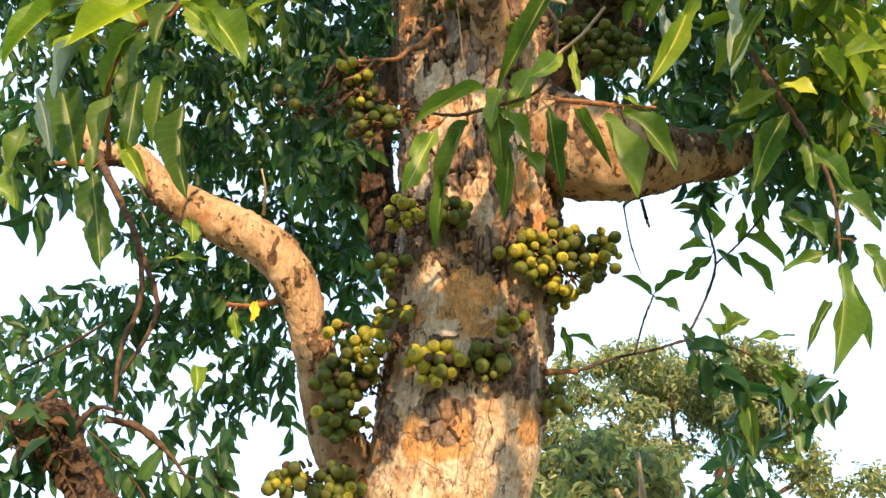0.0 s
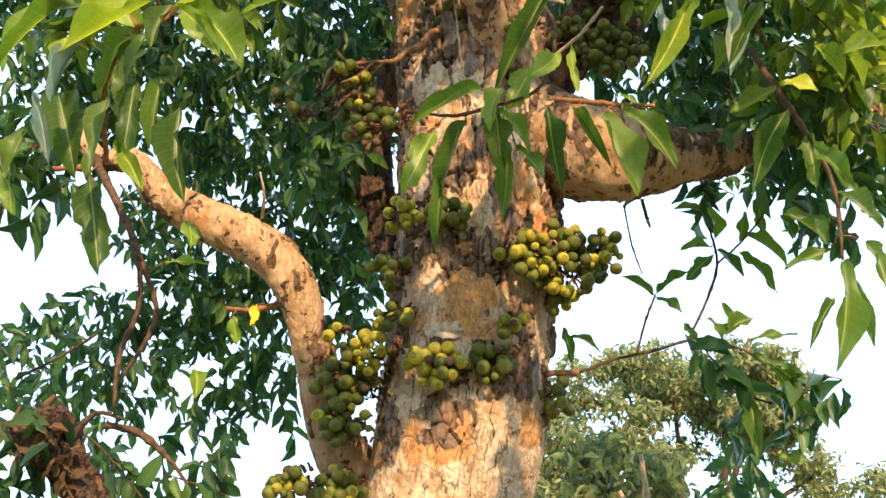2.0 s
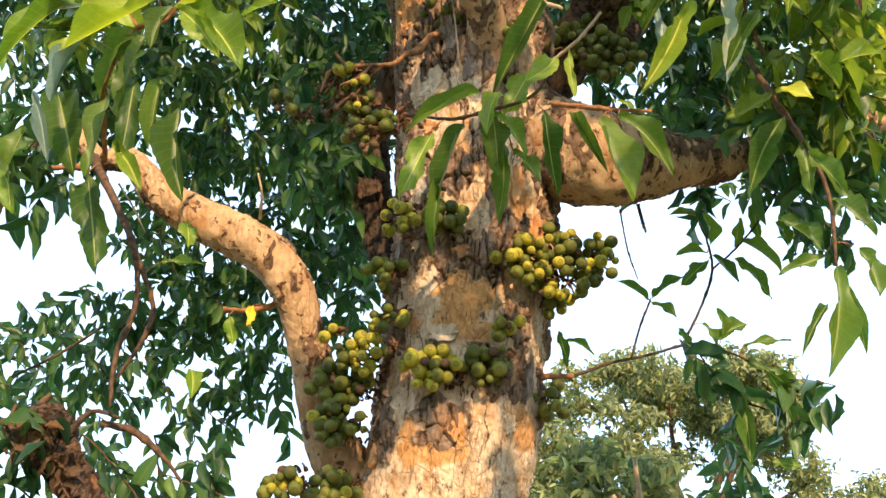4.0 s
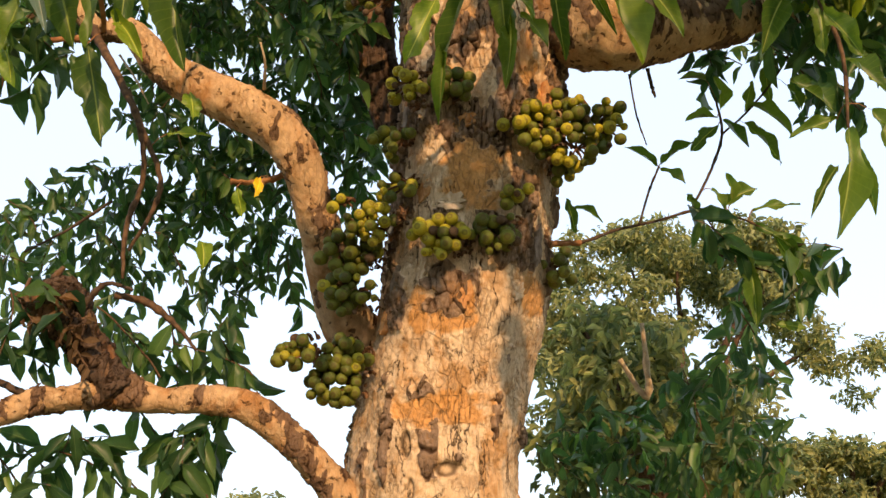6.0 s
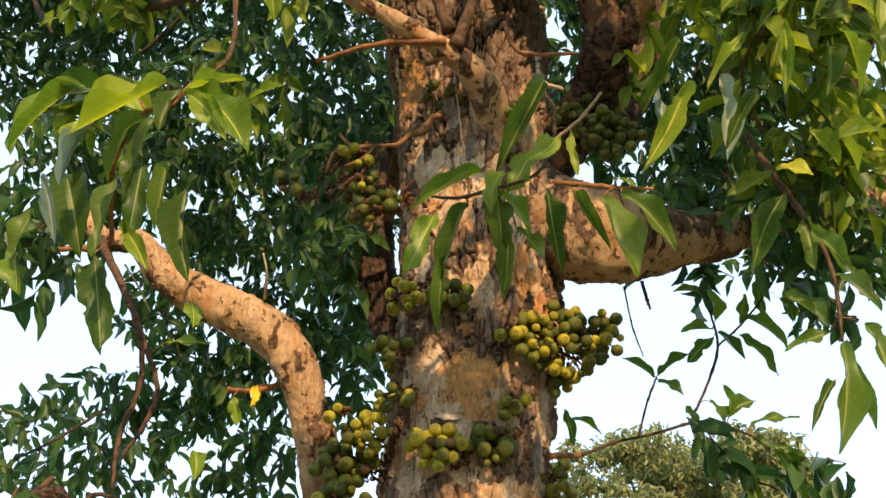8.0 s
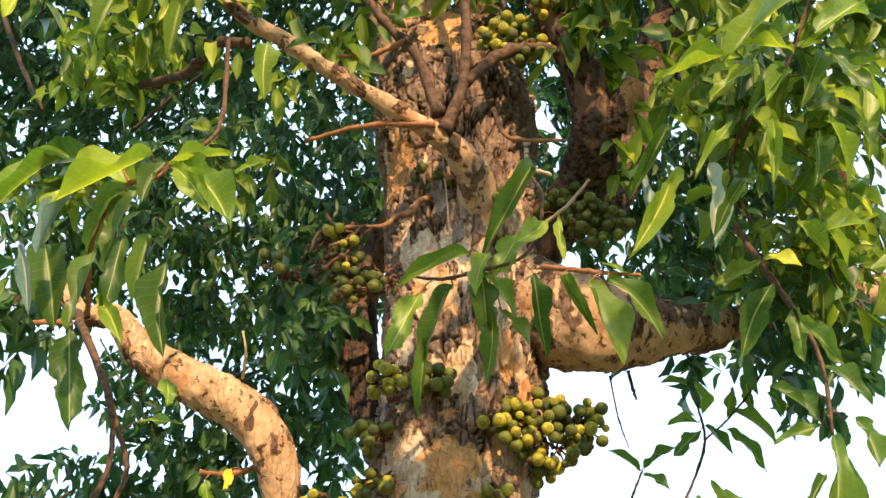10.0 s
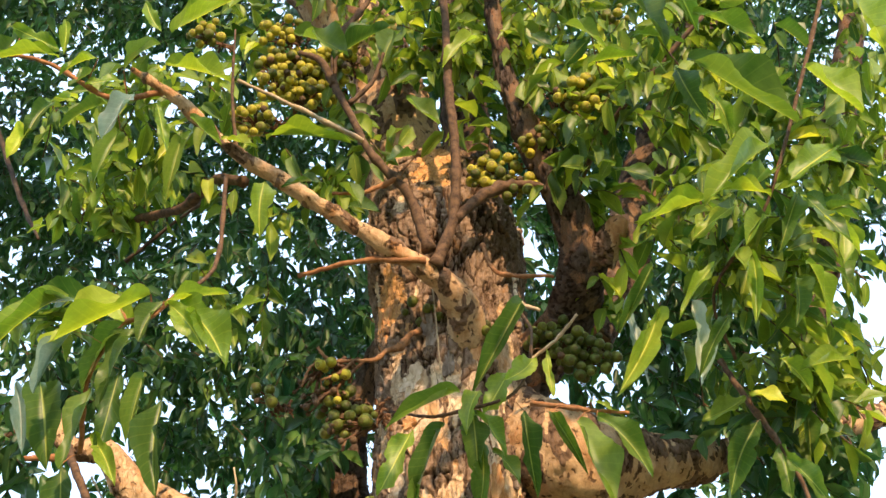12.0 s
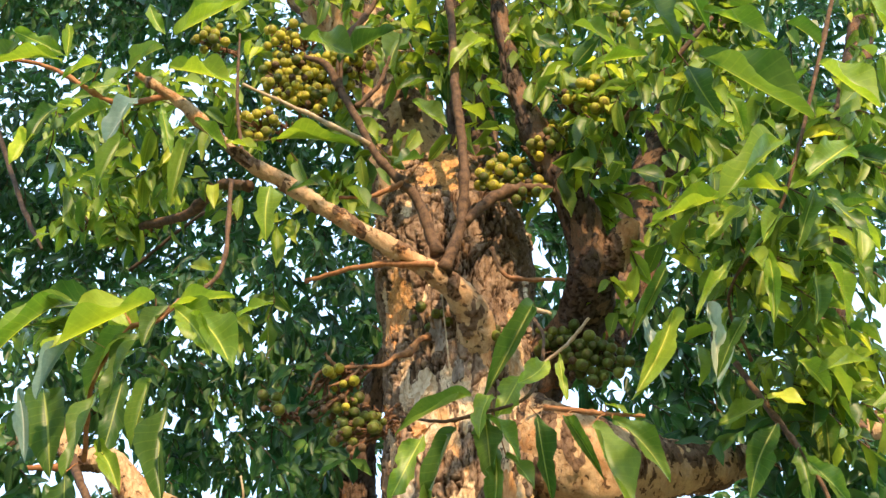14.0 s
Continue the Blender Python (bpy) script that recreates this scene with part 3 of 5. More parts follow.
# islands of old bark, and where it has come away: place, half width, half height
PATCHES = [(0.01, 3.03, 2.15, 0.12, 0.1, "bare"), (-0.003, 3.03, 2.259, 0.1, 0.032, "ochre"), (-0.084, 3.03, 2.292, 0.034, 0.085, "ochre"), (0.062, 3.03, 2.319, 0.024, 0.051, "ochre"),
           (-0.008, 3.03, 1.99, 0.16, 0.05, "ochre"), (0.27, 3.1, 2.349, 0.05, 0.068, "ochre"), (0.158, 3.03, 2.318, 0.03, 0.068, "bare"),
           (-0.001, 3.03, 2.365, 0.065, 0.077, "old"), (-0.048, 3.03, 2.305, 0.026, 0.026, "old"), (0.016, 3.03, 2.3, 0.036, 0.028, "old"), (-0.168, 3.05, 2.342, 0.044, 0.1, "old"),
           # the ochre patch at z 2.73 puts the leaf shadow's brown into the colour
           (-0.05, 3.03, 2.79, 0.06, 0.1, "bare"), (0.09, 3.03, 2.73, 0.1, 0.13, "ochre"), (-0.008, 3.03, 3.09, 0.04, 0.08, "ochre"), (0.27, 3.06, 3.127, 0.035, 0.09, "ochre"), (0.33, 3.1, 2.984, 0.035, 0.065, "ochre"),
           (-0.11, 3.1, 3.98, 0.06, 0.14, "ochre"), (0.058, 3.03, 4.6, 0.09, 0.2, "ochre")]
bark_tube("trunk", TRUNK, BARK, tree, 380, 1200, 0.042, 0.024, 0.014, (-0.35, 1.2), 3, "cream and grey peeling fissured bark with orange scars", 0.045, [((-0.129, 3.020, 1.892), 0.018, 0.05, 0.02), ((-0.116, 3.020, 1.764), 0.012, 0.04, 0.016), ((-0.013, 3.000, 1.819), 0.045, 0.028, 0.014), ((0.116, 3.050, 3.798), 0.026, 0.034, 0.03)], PATCHES)
AXIS = spline(TRUNK, 400)


def bark_flake(place, w, h, mat, seed):
    """A thin curled plate of loose bark on the trunk's near face, w wide and h high."""
    rnd = random.Random(seed)
    x, z = place[0], place[2]
    ax = AXIS[int(np.argmin(np.abs(AXIS[:, 2] - z)))]
    mid = math.asin(max(-0.95, min(0.95, (x - ax[0]) / ax[3])))
    out = [0.5 * rnd.uniform(0.5, 1.15) for _ in range(20)]
    v, f = [], []

    def put(u, q, lift):
        a = mid + u / ax[3]
        row = AXIS[int(np.argmin(np.abs(AXIS[:, 2] - (z + q))))]
        r = row[3] + lift
        v.append((row[0] + r * math.sin(a), row[1] - r * math.cos(a), z + q))

    put(0, 0, 0.007)
    for scale, lift in ((0.55, 0.009), (0.97, 0.011), (1.0, 0.002), (0.9, -0.02)):
        for k, o in enumerate(out):
            an = 2 * math.pi * k / len(out)
            put(math.cos(an) * w * o * scale, math.sin(an) * h * o * scale, lift + rnd.uniform(-0.002, 0.003))
    n = len(out)
    for k in range(n):
        m = (k + 1) % n
        f.append((0, 1 + k, 1 + m))
        for ring in range(3):
            a = 1 + ring * n
            f.append((a + k, a + n + k, a + n + m, a + m))
    ob = mesh_object("bark_flake", v, f, mat, False)
    return under(ob, tree)


FLAKE_CREAM = plain_material("cream_bark_flake", (0.46, 0.34, 0.22), (0.66, 0.53, 0.38), 35, 0.9, (1, 1, 0.4), 0.8)
FLAKE_ORANGE = plain_material("orange_bark_flake", (0.36, 0.15, 0.05), (0.58, 0.33, 0.15), 28, 0.9, (1, 1, 0.4), 0.8)
FLAKE_GREY = plain_material("grey_bark_flake", (0.13, 0.095, 0.07), (0.3, 0.24, 0.19), 35, 0.9, (1, 1, 0.4), 0.8)
bark_flake((-0.007, 3.030, 3.560), 0.085, 0.11, FLAKE_CREAM, 100)
bark_flake((0.065, 3.020, 2.901), 0.08, 0.06, FLAKE_ORANGE, 101)
bark_flake((-0.101, 3.030, 2.777), 0.07, 0.1, FLAKE_CREAM, 102)
bark_flake((-0.024, 3.020, 2.801), 0.06, 0.14, FLAKE_CREAM, 103)
bark_flake((-0.065, 3.030, 2.692), 0.06, 0.1, FLAKE_ORANGE, 104)
bark_flake((0.014, 3.020, 2.632), 0.1, 0.07, FLAKE_CREAM, 105)
bark_flake((0.262, 3.050, 3.153), 0.055, 0.16, FLAKE_ORANGE, 106)
bark_flake((0.339, 3.100, 3.020), 0.06, 0.12, FLAKE_ORANGE, 107)
bark_flake((-0.114, 3.100, 3.872), 0.05, 0.19, FLAKE_ORANGE, 108)
bark_flake((-0.021, 3.020, 3.386), 0.065, 0.05, FLAKE_ORANGE, 109)
bark_flake((-0.196, 3.120, 2.280), 0.035, 0.09, FLAKE_ORANGE, 110)
bark_flake((-0.078, 3.030, 2.416), 0.04, 0.09, FLAKE_CREAM, 111)
bark_flake((0.053, 3.020, 2.334), 0.05, 0.09, FLAKE_ORANGE, 112)
bark_flake((-0.137, 3.100, 3.888), 0.055, 0.2, FLAKE_ORANGE, 113)
bark_flake((-0.025, 3.050, 3.537), 0.08, 0.1, FLAKE_CREAM, 114)
bark_flake((0.044, 3.030, 3.747), 0.08, 0.14, FLAKE_GREY, 115)
bark_flake((-0.127, 3.080, 2.945), 0.04, 0.15, FLAKE_GREY, 116)
bark_flake((0.336, 3.100, 3.242), 0.035, 0.2, FLAKE_GREY, 117)
bark_flake((-0.157, 3.080, 2.394), 0.05, 0.13, FLAKE_GREY, 118)
bark_flake((0.282, 3.100, 2.506), 0.04, 0.16, FLAKE_GREY, 119)
bark_flake((0.111, 3.020, 3.598), 0.05, 0.16, FLAKE_GREY, 120)
bark_flake((0.209, 3.050, 3.657), 0.05, 0.14, FLAKE_ORANGE, 121)
bark_flake((0.030, 3.050, 4.011), 0.06, 0.1, FLAKE_CREAM, 122)
bark_flake((0.213, 3.060, 2.351), 0.06, 0.07, FLAKE_CREAM, 123)


def stem(name, pts, around, along, old, seed, lumps=0.02):
    return bark_tube(name, pts, OLD_SHADE_BARK if old > 0.65 else LIMB_BARK, tree, around, along, 0.03, 0.011, lumps, (old, old * 0.9), seed)


stem("limb", [(0.081, 3.320, 4.317, 0.216), (-0.045, 3.320, 4.700, 0.193), (-0.117, 3.300, 5.110, 0.178), (-0.244, 3.300, 5.593, 0.178), (-0.531, 3.300, 6.141, 0.185), (-0.910, 3.300, 6.943, 0.228), (-1.409, 3.300, 8.209, 0.185)], 90, 280, 0.3, 11)
stem("limb", [(0.231, 3.400, 4.479, 0.170), (0.233, 3.450, 4.934, 0.126), (0.214, 3.500, 5.496, 0.114), (0.196, 3.500, 6.084, 0.116), (0.242, 3.500, 7.061, 0.109)], 70, 200, 0.7, 12)
stem("limb", [(-0.226, 3.420, 2.187, 0.133), (-0.328, 3.300, 2.318, 0.085), (-0.383, 3.250, 2.478, 0.070), (-0.417, 3.200, 2.619, 0.066), (-0.451, 3.150, 2.748, 0.068), (-0.516, 3.120, 2.896, 0.070), (-0.644, 3.100, 2.991, 0.070), (-0.796, 3.100, 3.066, 0.067), (-0.932, 3.100, 3.156, 0.056), (-1.044, 3.100, 3.280, 0.046), (-1.166, 3.100, 3.300, 0.035), (-1.343, 3.100, 3.526, 0.028)], 90, 440, 0.15, 13)
stem("limb", [(0.2, 3.38, 3.6, 0.2), (0.4, 3.24, 3.42, 0.178), (0.55, 3.15, 3.305, 0.165), (0.691, 3.18, 3.304, 0.132), (0.839, 3.22, 3.327, 0.102), (1.042, 3.28, 3.388, 0.072), (1.2, 3.33, 3.438, 0.056), (1.439, 3.4, 3.545, 0.05), (1.72, 3.55, 3.69, 0.05), (2.1, 3.7, 3.86, 0.048), (2.632, 3.8, 4.088, 0.044)], 110, 440, 0.34, 14, 0.026)
stem("limb", [(-0.168, 3.300, 1.569, 0.104), (-0.300, 3.220, 1.704, 0.069), (-0.382, 3.180, 1.812, 0.056), (-0.483, 3.150, 1.924, 0.055), (-0.600, 3.120, 2.014, 0.056), (-0.716, 3.100, 2.036, 0.048), (-0.871, 3.100, 2.046, 0.046), (-1.004, 3.080, 2.076, 0.051), (-1.111, 3.050, 2.049, 0.044), (-1.224, 3.000, 2.023, 0.033), (-1.346, 2.950, 1.967, 0.028), (-1.544, 2.900, 1.933, 0.019)], 80, 400, 0.2, 15)
stem("broken_stub", [(-0.994, 3.080, 2.059, 0.052), (-1.063, 3.060, 2.152, 0.055), (-1.119, 3.030, 2.242, 0.062), (-1.157, 3.000, 2.315, 0.06), (-1.185, 3.000, 2.385, 0.04)], 70, 130, 0.85, 16, 0.05)
# rear stem: its shade is put into the dark bark colour
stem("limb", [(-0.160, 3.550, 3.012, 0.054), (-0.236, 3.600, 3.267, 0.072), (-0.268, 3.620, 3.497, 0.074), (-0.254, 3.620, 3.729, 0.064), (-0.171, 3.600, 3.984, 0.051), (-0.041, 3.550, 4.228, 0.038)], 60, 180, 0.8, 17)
stem("limb", [(0.162, 3.100, 3.690, 0.081), (0.173, 2.980, 3.778, 0.064), (0.066, 2.860, 3.861, 0.044), (-0.114, 2.780, 3.941, 0.032), (-0.314, 2.720, 4.036, 0.030), (-0.517, 2.660, 4.154, 0.026), (-0.656, 2.600, 4.204, 0.022), (-0.878, 2.550, 4.410, 0.018), (-1.073, 2.500, 4.534, 0.012)], 60, 240, 0.15, 18)
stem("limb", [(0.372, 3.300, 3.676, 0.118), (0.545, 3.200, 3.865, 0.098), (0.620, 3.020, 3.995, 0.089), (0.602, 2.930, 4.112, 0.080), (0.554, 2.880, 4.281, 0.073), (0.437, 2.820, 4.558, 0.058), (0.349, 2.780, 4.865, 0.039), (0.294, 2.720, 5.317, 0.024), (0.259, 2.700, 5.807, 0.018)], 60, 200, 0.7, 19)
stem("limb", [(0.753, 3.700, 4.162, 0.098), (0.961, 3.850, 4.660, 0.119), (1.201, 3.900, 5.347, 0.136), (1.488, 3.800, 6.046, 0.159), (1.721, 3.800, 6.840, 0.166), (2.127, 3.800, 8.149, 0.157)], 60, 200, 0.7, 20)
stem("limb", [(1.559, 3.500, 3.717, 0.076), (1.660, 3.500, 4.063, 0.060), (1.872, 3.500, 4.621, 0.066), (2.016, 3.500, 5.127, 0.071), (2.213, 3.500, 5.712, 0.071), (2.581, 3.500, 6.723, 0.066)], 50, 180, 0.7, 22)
stem("limb", [(0.676, 2.950, 4.020, 0.063), (0.732, 2.850, 4.100, 0.046), (0.762, 2.820, 4.130, 0.017)], 40, 60, 0.6, 23)


def add_twig(pts, mat):
    ob = twig("twig", pts, mat, tree)
    TWIG_POINTS.extend((ob, Vector(q[:3])) for q in spline(pts, 14))


add_twig([(0.055, 2.820, 3.879, 0.026), (0.117, 2.800, 4.074, 0.020), (0.135, 2.760, 4.321, 0.019), (0.109, 2.740, 4.676, 0.020), (0.095, 2.720, 5.077, 0.017), (0.074, 2.700, 5.533, 0.020)], TWIG_BROWN)
add_twig([(0.035, 2.800, 3.940, 0.022), (-0.047, 2.760, 4.173, 0.019), (-0.185, 2.720, 4.335, 0.015), (-0.303, 2.700, 4.590, 0.015), (-0.405, 2.700, 4.823, 0.016), (-0.501, 2.700, 4.891, 0.009)], TWIG_BROWN)
add_twig([(-0.352, 2.700, 4.688, 0.013), (-0.348, 2.680, 4.941, 0.014), (-0.238, 2.660, 5.181, 0.012), (-0.175, 2.660, 5.467, 0.010)], TWIG_BROWN)
add_twig([(0.128, 2.800, 4.088, 0.018), (0.258, 2.820, 4.249, 0.023), (0.390, 2.840, 4.309, 0.017), (0.520, 2.860, 4.292, 0.019)], TWIG_BROWN)
add_twig([(-0.281, 2.700, 4.590, 0.011), (-0.197, 2.680, 4.701, 0.009), (-0.157, 2.660, 4.850, 0.007)], TWIG_BROWN)
add_twig([(-0.435, 2.900, 3.891, 0.008), (-0.212, 2.820, 3.901, 0.010), (0.025, 2.780, 3.877, 0.012)], TWIG_ORANGE)
add_twig([(-0.323, 2.750, 4.159, 0.006), (-0.200, 2.740, 4.163, 0.008), (-0.075, 2.740, 4.239, 0.012)], TWIG_ORANGE)
add_twig([(-0.708, 2.620, 4.620, 0.006), (-0.508, 2.640, 4.519, 0.008), (-0.218, 2.700, 4.388, 0.011)], TWIG_PALE)
add_twig([(0.230, 2.850, 4.011, 0.008), (0.282, 2.820, 3.857, 0.008), (0.475, 2.800, 3.831, 0.006)], TWIG_ORANGE)
add_twig([(0.344, 2.850, 3.856, 0.010), (0.341, 2.800, 3.719, 0.008), (0.408, 2.750, 3.646, 0.006)], TWIG_PALE)
add_twig([(0.537, 2.900, 4.184, 0.011), (0.737, 2.700, 4.515, 0.011), (0.951, 2.600, 4.767, 0.011), (1.112, 2.500, 4.926, 0.009)], TWIG_BROWN)
add_twig([(-0.654, 2.600, 4.190, 0.008), (-0.707, 2.580, 4.478, 0.006), (-0.737, 2.550, 4.838, 0.004)], TWIG_BROWN)
add_twig([(-0.949, 2.550, 4.470, 0.012), (-1.124, 2.500, 4.379, 0.010), (-1.359, 2.450, 4.499, 0.008), (-1.563, 2.400, 4.496, 0.006)], TWIG_ORANGE)
add_twig([(-0.643, 2.700, 4.163, 0.018), (-0.797, 2.900, 4.352, 0.022), (-0.965, 3.100, 4.385, 0.020), (-1.206, 3.300, 4.498, 0.017)], TWIG_BROWN)
add_twig([(0.005, 3.020, 3.740, 0.013), (-0.03, 2.99, 3.7, 0.011), (-0.066, 2.98, 3.64, 0.014), (-0.11, 2.97, 3.62, 0.009), (-0.145, 2.955, 3.572, 0.008), (-0.222, 2.94, 3.556, 0.0065), (-0.300, 2.930, 3.55, 0.006), (-0.345, 2.920, 3.594, 0.005)], TWIG_RUST)
add_twig([(-0.222, 2.94, 3.556, 0.006), (-0.262, 2.93, 3.5, 0.005), (-0.325, 2.93, 3.47, 0.004)], TWIG_RUST)
add_twig([(-0.3, 2.93, 3.55, 0.005), (-0.36, 2.92, 3.52, 0.005), (-0.385, 2.92, 3.44, 0.004)], TWIG_RUST)
add_twig([(-1.156, 3.050, 3.266, 0.015), (-1.028, 2.950, 3.049, 0.013), (-0.934, 2.900, 2.870, 0.010), (-0.907, 2.900, 2.685, 0.008), (-0.947, 2.900, 2.525, 0.008), (-0.946, 2.900, 2.370, 0.005)], TWIG_BROWN)
add_twig([(-0.934, 2.900, 2.870, 0.009), (-0.856, 2.900, 2.684, 0.008), (-0.872, 2.900, 2.577, 0.007), (-0.935, 2.900, 2.455, 0.005)], TWIG_BROWN)
add_twig([(-1.422, 2.900, 3.126, 0.014), (-1.310, 2.900, 3.226, 0.014), (-1.228, 2.950, 3.295, 0.011)], TWIG_BROWN)
add_twig([(-1.340, 2.950, 3.168, 0.007), (-1.161, 3.000, 3.207, 0.011)], TWIG_ORANGE)
add_twig([(-0.996, 3.000, 2.345, 0.010), (-0.892, 3.000, 2.318, 0.012), (-0.801, 3.000, 2.241, 0.007), (-0.746, 3.000, 2.174, 0.005)], TWIG_BROWN)
add_twig([(-0.710, 3.200, 2.775, 0.009), (-0.616, 3.200, 2.771, 0.009), (-0.530, 3.180, 2.787, 0.011)], TWIG_ORANGE)
add_twig([(0.331, 3.200, 2.542, 0.009), (0.434, 3.220, 2.549, 0.006), (0.557, 3.280, 2.606, 0.005), (0.725, 3.350, 2.662, 0.005), (0.855, 3.400, 2.708, 0.005), (0.989, 3.400, 2.688, 0.004), (1.118, 3.400, 2.624, 0.003), (1.224, 3.400, 2.540, 0.003)], TWIG_DARK)
add_twig([(0.330, 3.190, 2.537, 0.011), (0.437, 3.210, 2.546, 0.008)], TWIG_ORANGE)
add_twig([(0.647, 3.300, 2.634, 0.004), (0.704, 3.400, 2.778, 0.004), (0.769, 3.500, 2.910, 0.004)], TWIG_DARK)
add_twig([(0.845, 3.400, 2.708, 0.005), (0.941, 3.450, 2.875, 0.005), (1.009, 3.500, 3.035, 0.005), (0.998, 3.500, 3.181, 0.004)], TWIG_DARK)
add_twig([(1.009, 3.500, 3.035, 0.004), (1.098, 3.500, 3.111, 0.004), (1.216, 3.500, 3.243, 0.004), (1.318, 3.500, 3.402, 0.006)], TWIG_DARK)
add_twig([(0.850, 3.400, 2.651, 0.004), (0.937, 3.400, 2.547, 0.004), (1.103, 3.400, 2.483, 0.004)], TWIG_DARK)
add_twig([(0.341, 2.600, 3.192, 0.008), (0.435, 2.520, 3.133, 0.008), (0.506, 2.480, 3.099, 0.006), (0.592, 2.450, 3.076, 0.005)], TWIG_ORANGE)
add_twig([(-0.080, 2.600, 3.158, 0.003), (0.034, 2.500, 3.084, 0.005), (0.126, 2.450, 3.075, 0.005), (0.288, 2.480, 3.165, 0.005), (0.354, 2.600, 3.440, 0.005), (0.337, 2.780, 3.680, 0.008), (0.344, 2.850, 3.856, 0.010)], TWIG_BROWN)
add_twig([(0.969, 2.700, 3.420, 0.009), (1.005, 2.650, 3.255, 0.010), (1.058, 2.600, 3.062, 0.008), (1.084, 2.550, 2.873, 0.006), (1.051, 2.500, 2.633, 0.004)], TWIG_BROWN)
add_twig([(1.000, 2.650, 3.394, 0.005), (0.922, 2.500, 3.541, 0.005), (1.037, 2.250, 3.666, 0.005), (1.216, 2.150, 4.113, 0.007), (1.437, 2.150, 4.696, 0.008)], TWIG_BROWN)
add_twig([(-0.716, 2.400, 3.415, 0.008), (-0.764, 2.350, 3.302, 0.009), (-0.831, 2.350, 3.275, 0.006), (-0.905, 2.400, 3.127, 0.006), (-0.951, 2.600, 3.008, 0.008)], TWIG_ORANGE)
add_twig([(-0.716, 2.400, 3.415, 0.006), (-0.639, 2.500, 3.623, 0.007), (-0.686, 2.620, 4.112, 0.008)], TWIG_BROWN)
add_twig([(-1.384, 3.000, 2.123, 0.010), (-1.252, 3.020, 2.056, 0.012)], TWIG_DARK)
add_twig([(-1.122, 3.000, 2.202, 0.010), (-1.192, 2.970, 2.266, 0.010), (-1.246, 2.950, 2.331, 0.008), (-1.238, 2.950, 2.391, 0.005)], TWIG_BROWN)
add_twig([(-1.110, 3.000, 2.270, 0.012), (-1.066, 2.980, 2.334, 0.010), (-1.014, 2.970, 2.374, 0.007), (-0.931, 2.950, 2.349, 0.005)], TWIG_DARK)
add_twig([(-1.166, 3.000, 2.324, 0.015), (-1.174, 2.970, 2.386, 0.012), (-1.146, 2.970, 2.429, 0.007)], TWIG_BROWN)
add_twig([(-0.335, 3.200, 2.151, 0.007), (-0.435, 3.150, 2.171, 0.007), (-0.498, 3.100, 2.190, 0.005)], TWIG_BROWN)
add_twig([(0.698, 4.200, 2.338, 0.009), (0.802, 4.200, 2.184, 0.014), (0.802, 4.200, 2.490, 0.009)], TWIG_PALE)
add_twig([(0.629, 3.200, 3.136, 0.003), (0.643, 3.200, 2.990, 0.003), (0.670, 3.200, 2.877, 0.002)], TWIG_DARK)
add_twig([(0.693, 3.200, 3.155, 0.006), (0.702, 3.200, 3.092, 0.006), (0.712, 3.200, 3.050, 0.004)], TWIG_DARK)

add_twig([(0.052, 2.950, 3.880, 0.003), (0.067, 2.960, 3.697, 0.003), (0.080, 2.980, 3.550, 0.002)], TWIG_PALE)
add_twig([(-0.579, 2.950, 3.151, 0.003), (-0.567, 2.970, 3.090, 0.004), (-0.581, 3.050, 3.037, 0.006)], TWIG_PALE)
add_twig([(-0.937, 2.700, 2.987, 0.003), (-0.894, 2.720, 2.922, 0.003), (-0.855, 2.740, 2.849, 0.002)], TWIG_PALE)
add_twig([(0.380, 2.900, 3.539, 0.006), (0.472, 2.850, 3.597, 0.006), (0.544, 2.800, 3.668, 0.005)], TWIG_PALE)
add_twig([(-1.349, 3.000, 2.105, 0.005), (-1.244, 3.000, 2.053, 0.007), (-1.196, 3.000, 2.085, 0.003)], TWIG_DARK)
add_twig([(-1.544, 3.600, 2.666, 0.004), (-1.389, 3.600, 2.751, 0.005), (-1.235, 3.600, 2.859, 0.005)], TWIG_DARK)
add_twig([(-2.540, 4.200, 6.116, 0.016), (-2.156, 4.100, 5.352, 0.013), (-1.924, 4.000, 4.957, 0.008)], TWIG_DARK)
add_twig([(-1.425, 3.900, 4.740, 0.009), (-1.110, 3.700, 4.895, 0.008), (-0.843, 3.400, 4.768, 0.005)], TWIG_DARK)
# bunches of figs on the trunk and limbs
def figs(place, n, ripe):
    cx, cy, cz, cr = place
    fig_cluster(tree, (cx, cy, cz), (cr, min(cr, 0.055) * 0.9, cr * 0.85), round(n * 1.6), (cx * 0.9 + 0.01, cy + 0.1, cz + 0.02), ripe, dry=0.07)


figs((-0.120, 2.980, 3.007, 0.068), 9, 0.95)
figs((0.024, 2.970, 3.001, 0.065), 11, 0.1)
figs((0.401, 3.050, 2.886, 0.154), 30, 0.35)
figs((0.269, 3.000, 2.866, 0.089), 14, 0.4)
figs((0.522, 3.120, 2.925, 0.089), 14, 0.1)
figs((-0.168, 3.020, 2.829, 0.075), 9, 0.1)
figs((-0.158, 3.020, 2.677, 0.063), 7, 0.3)
figs((-0.235, 3.020, 2.567, 0.080), 14, 0.75)
figs((-0.017, 2.970, 2.505, 0.088), 17, 0.75)
figs((0.155, 3.000, 2.522, 0.083), 13, 0.1)
figs((0.218, 3.000, 2.640, 0.049), 5, 0.5)
figs((-0.301, 3.100, 2.500, 0.110), 17, 0.05)
figs((-0.306, 3.100, 2.365, 0.087), 16, 0.1)
figs((-0.276, 3.120, 2.497, 0.071), 10, 0.05)
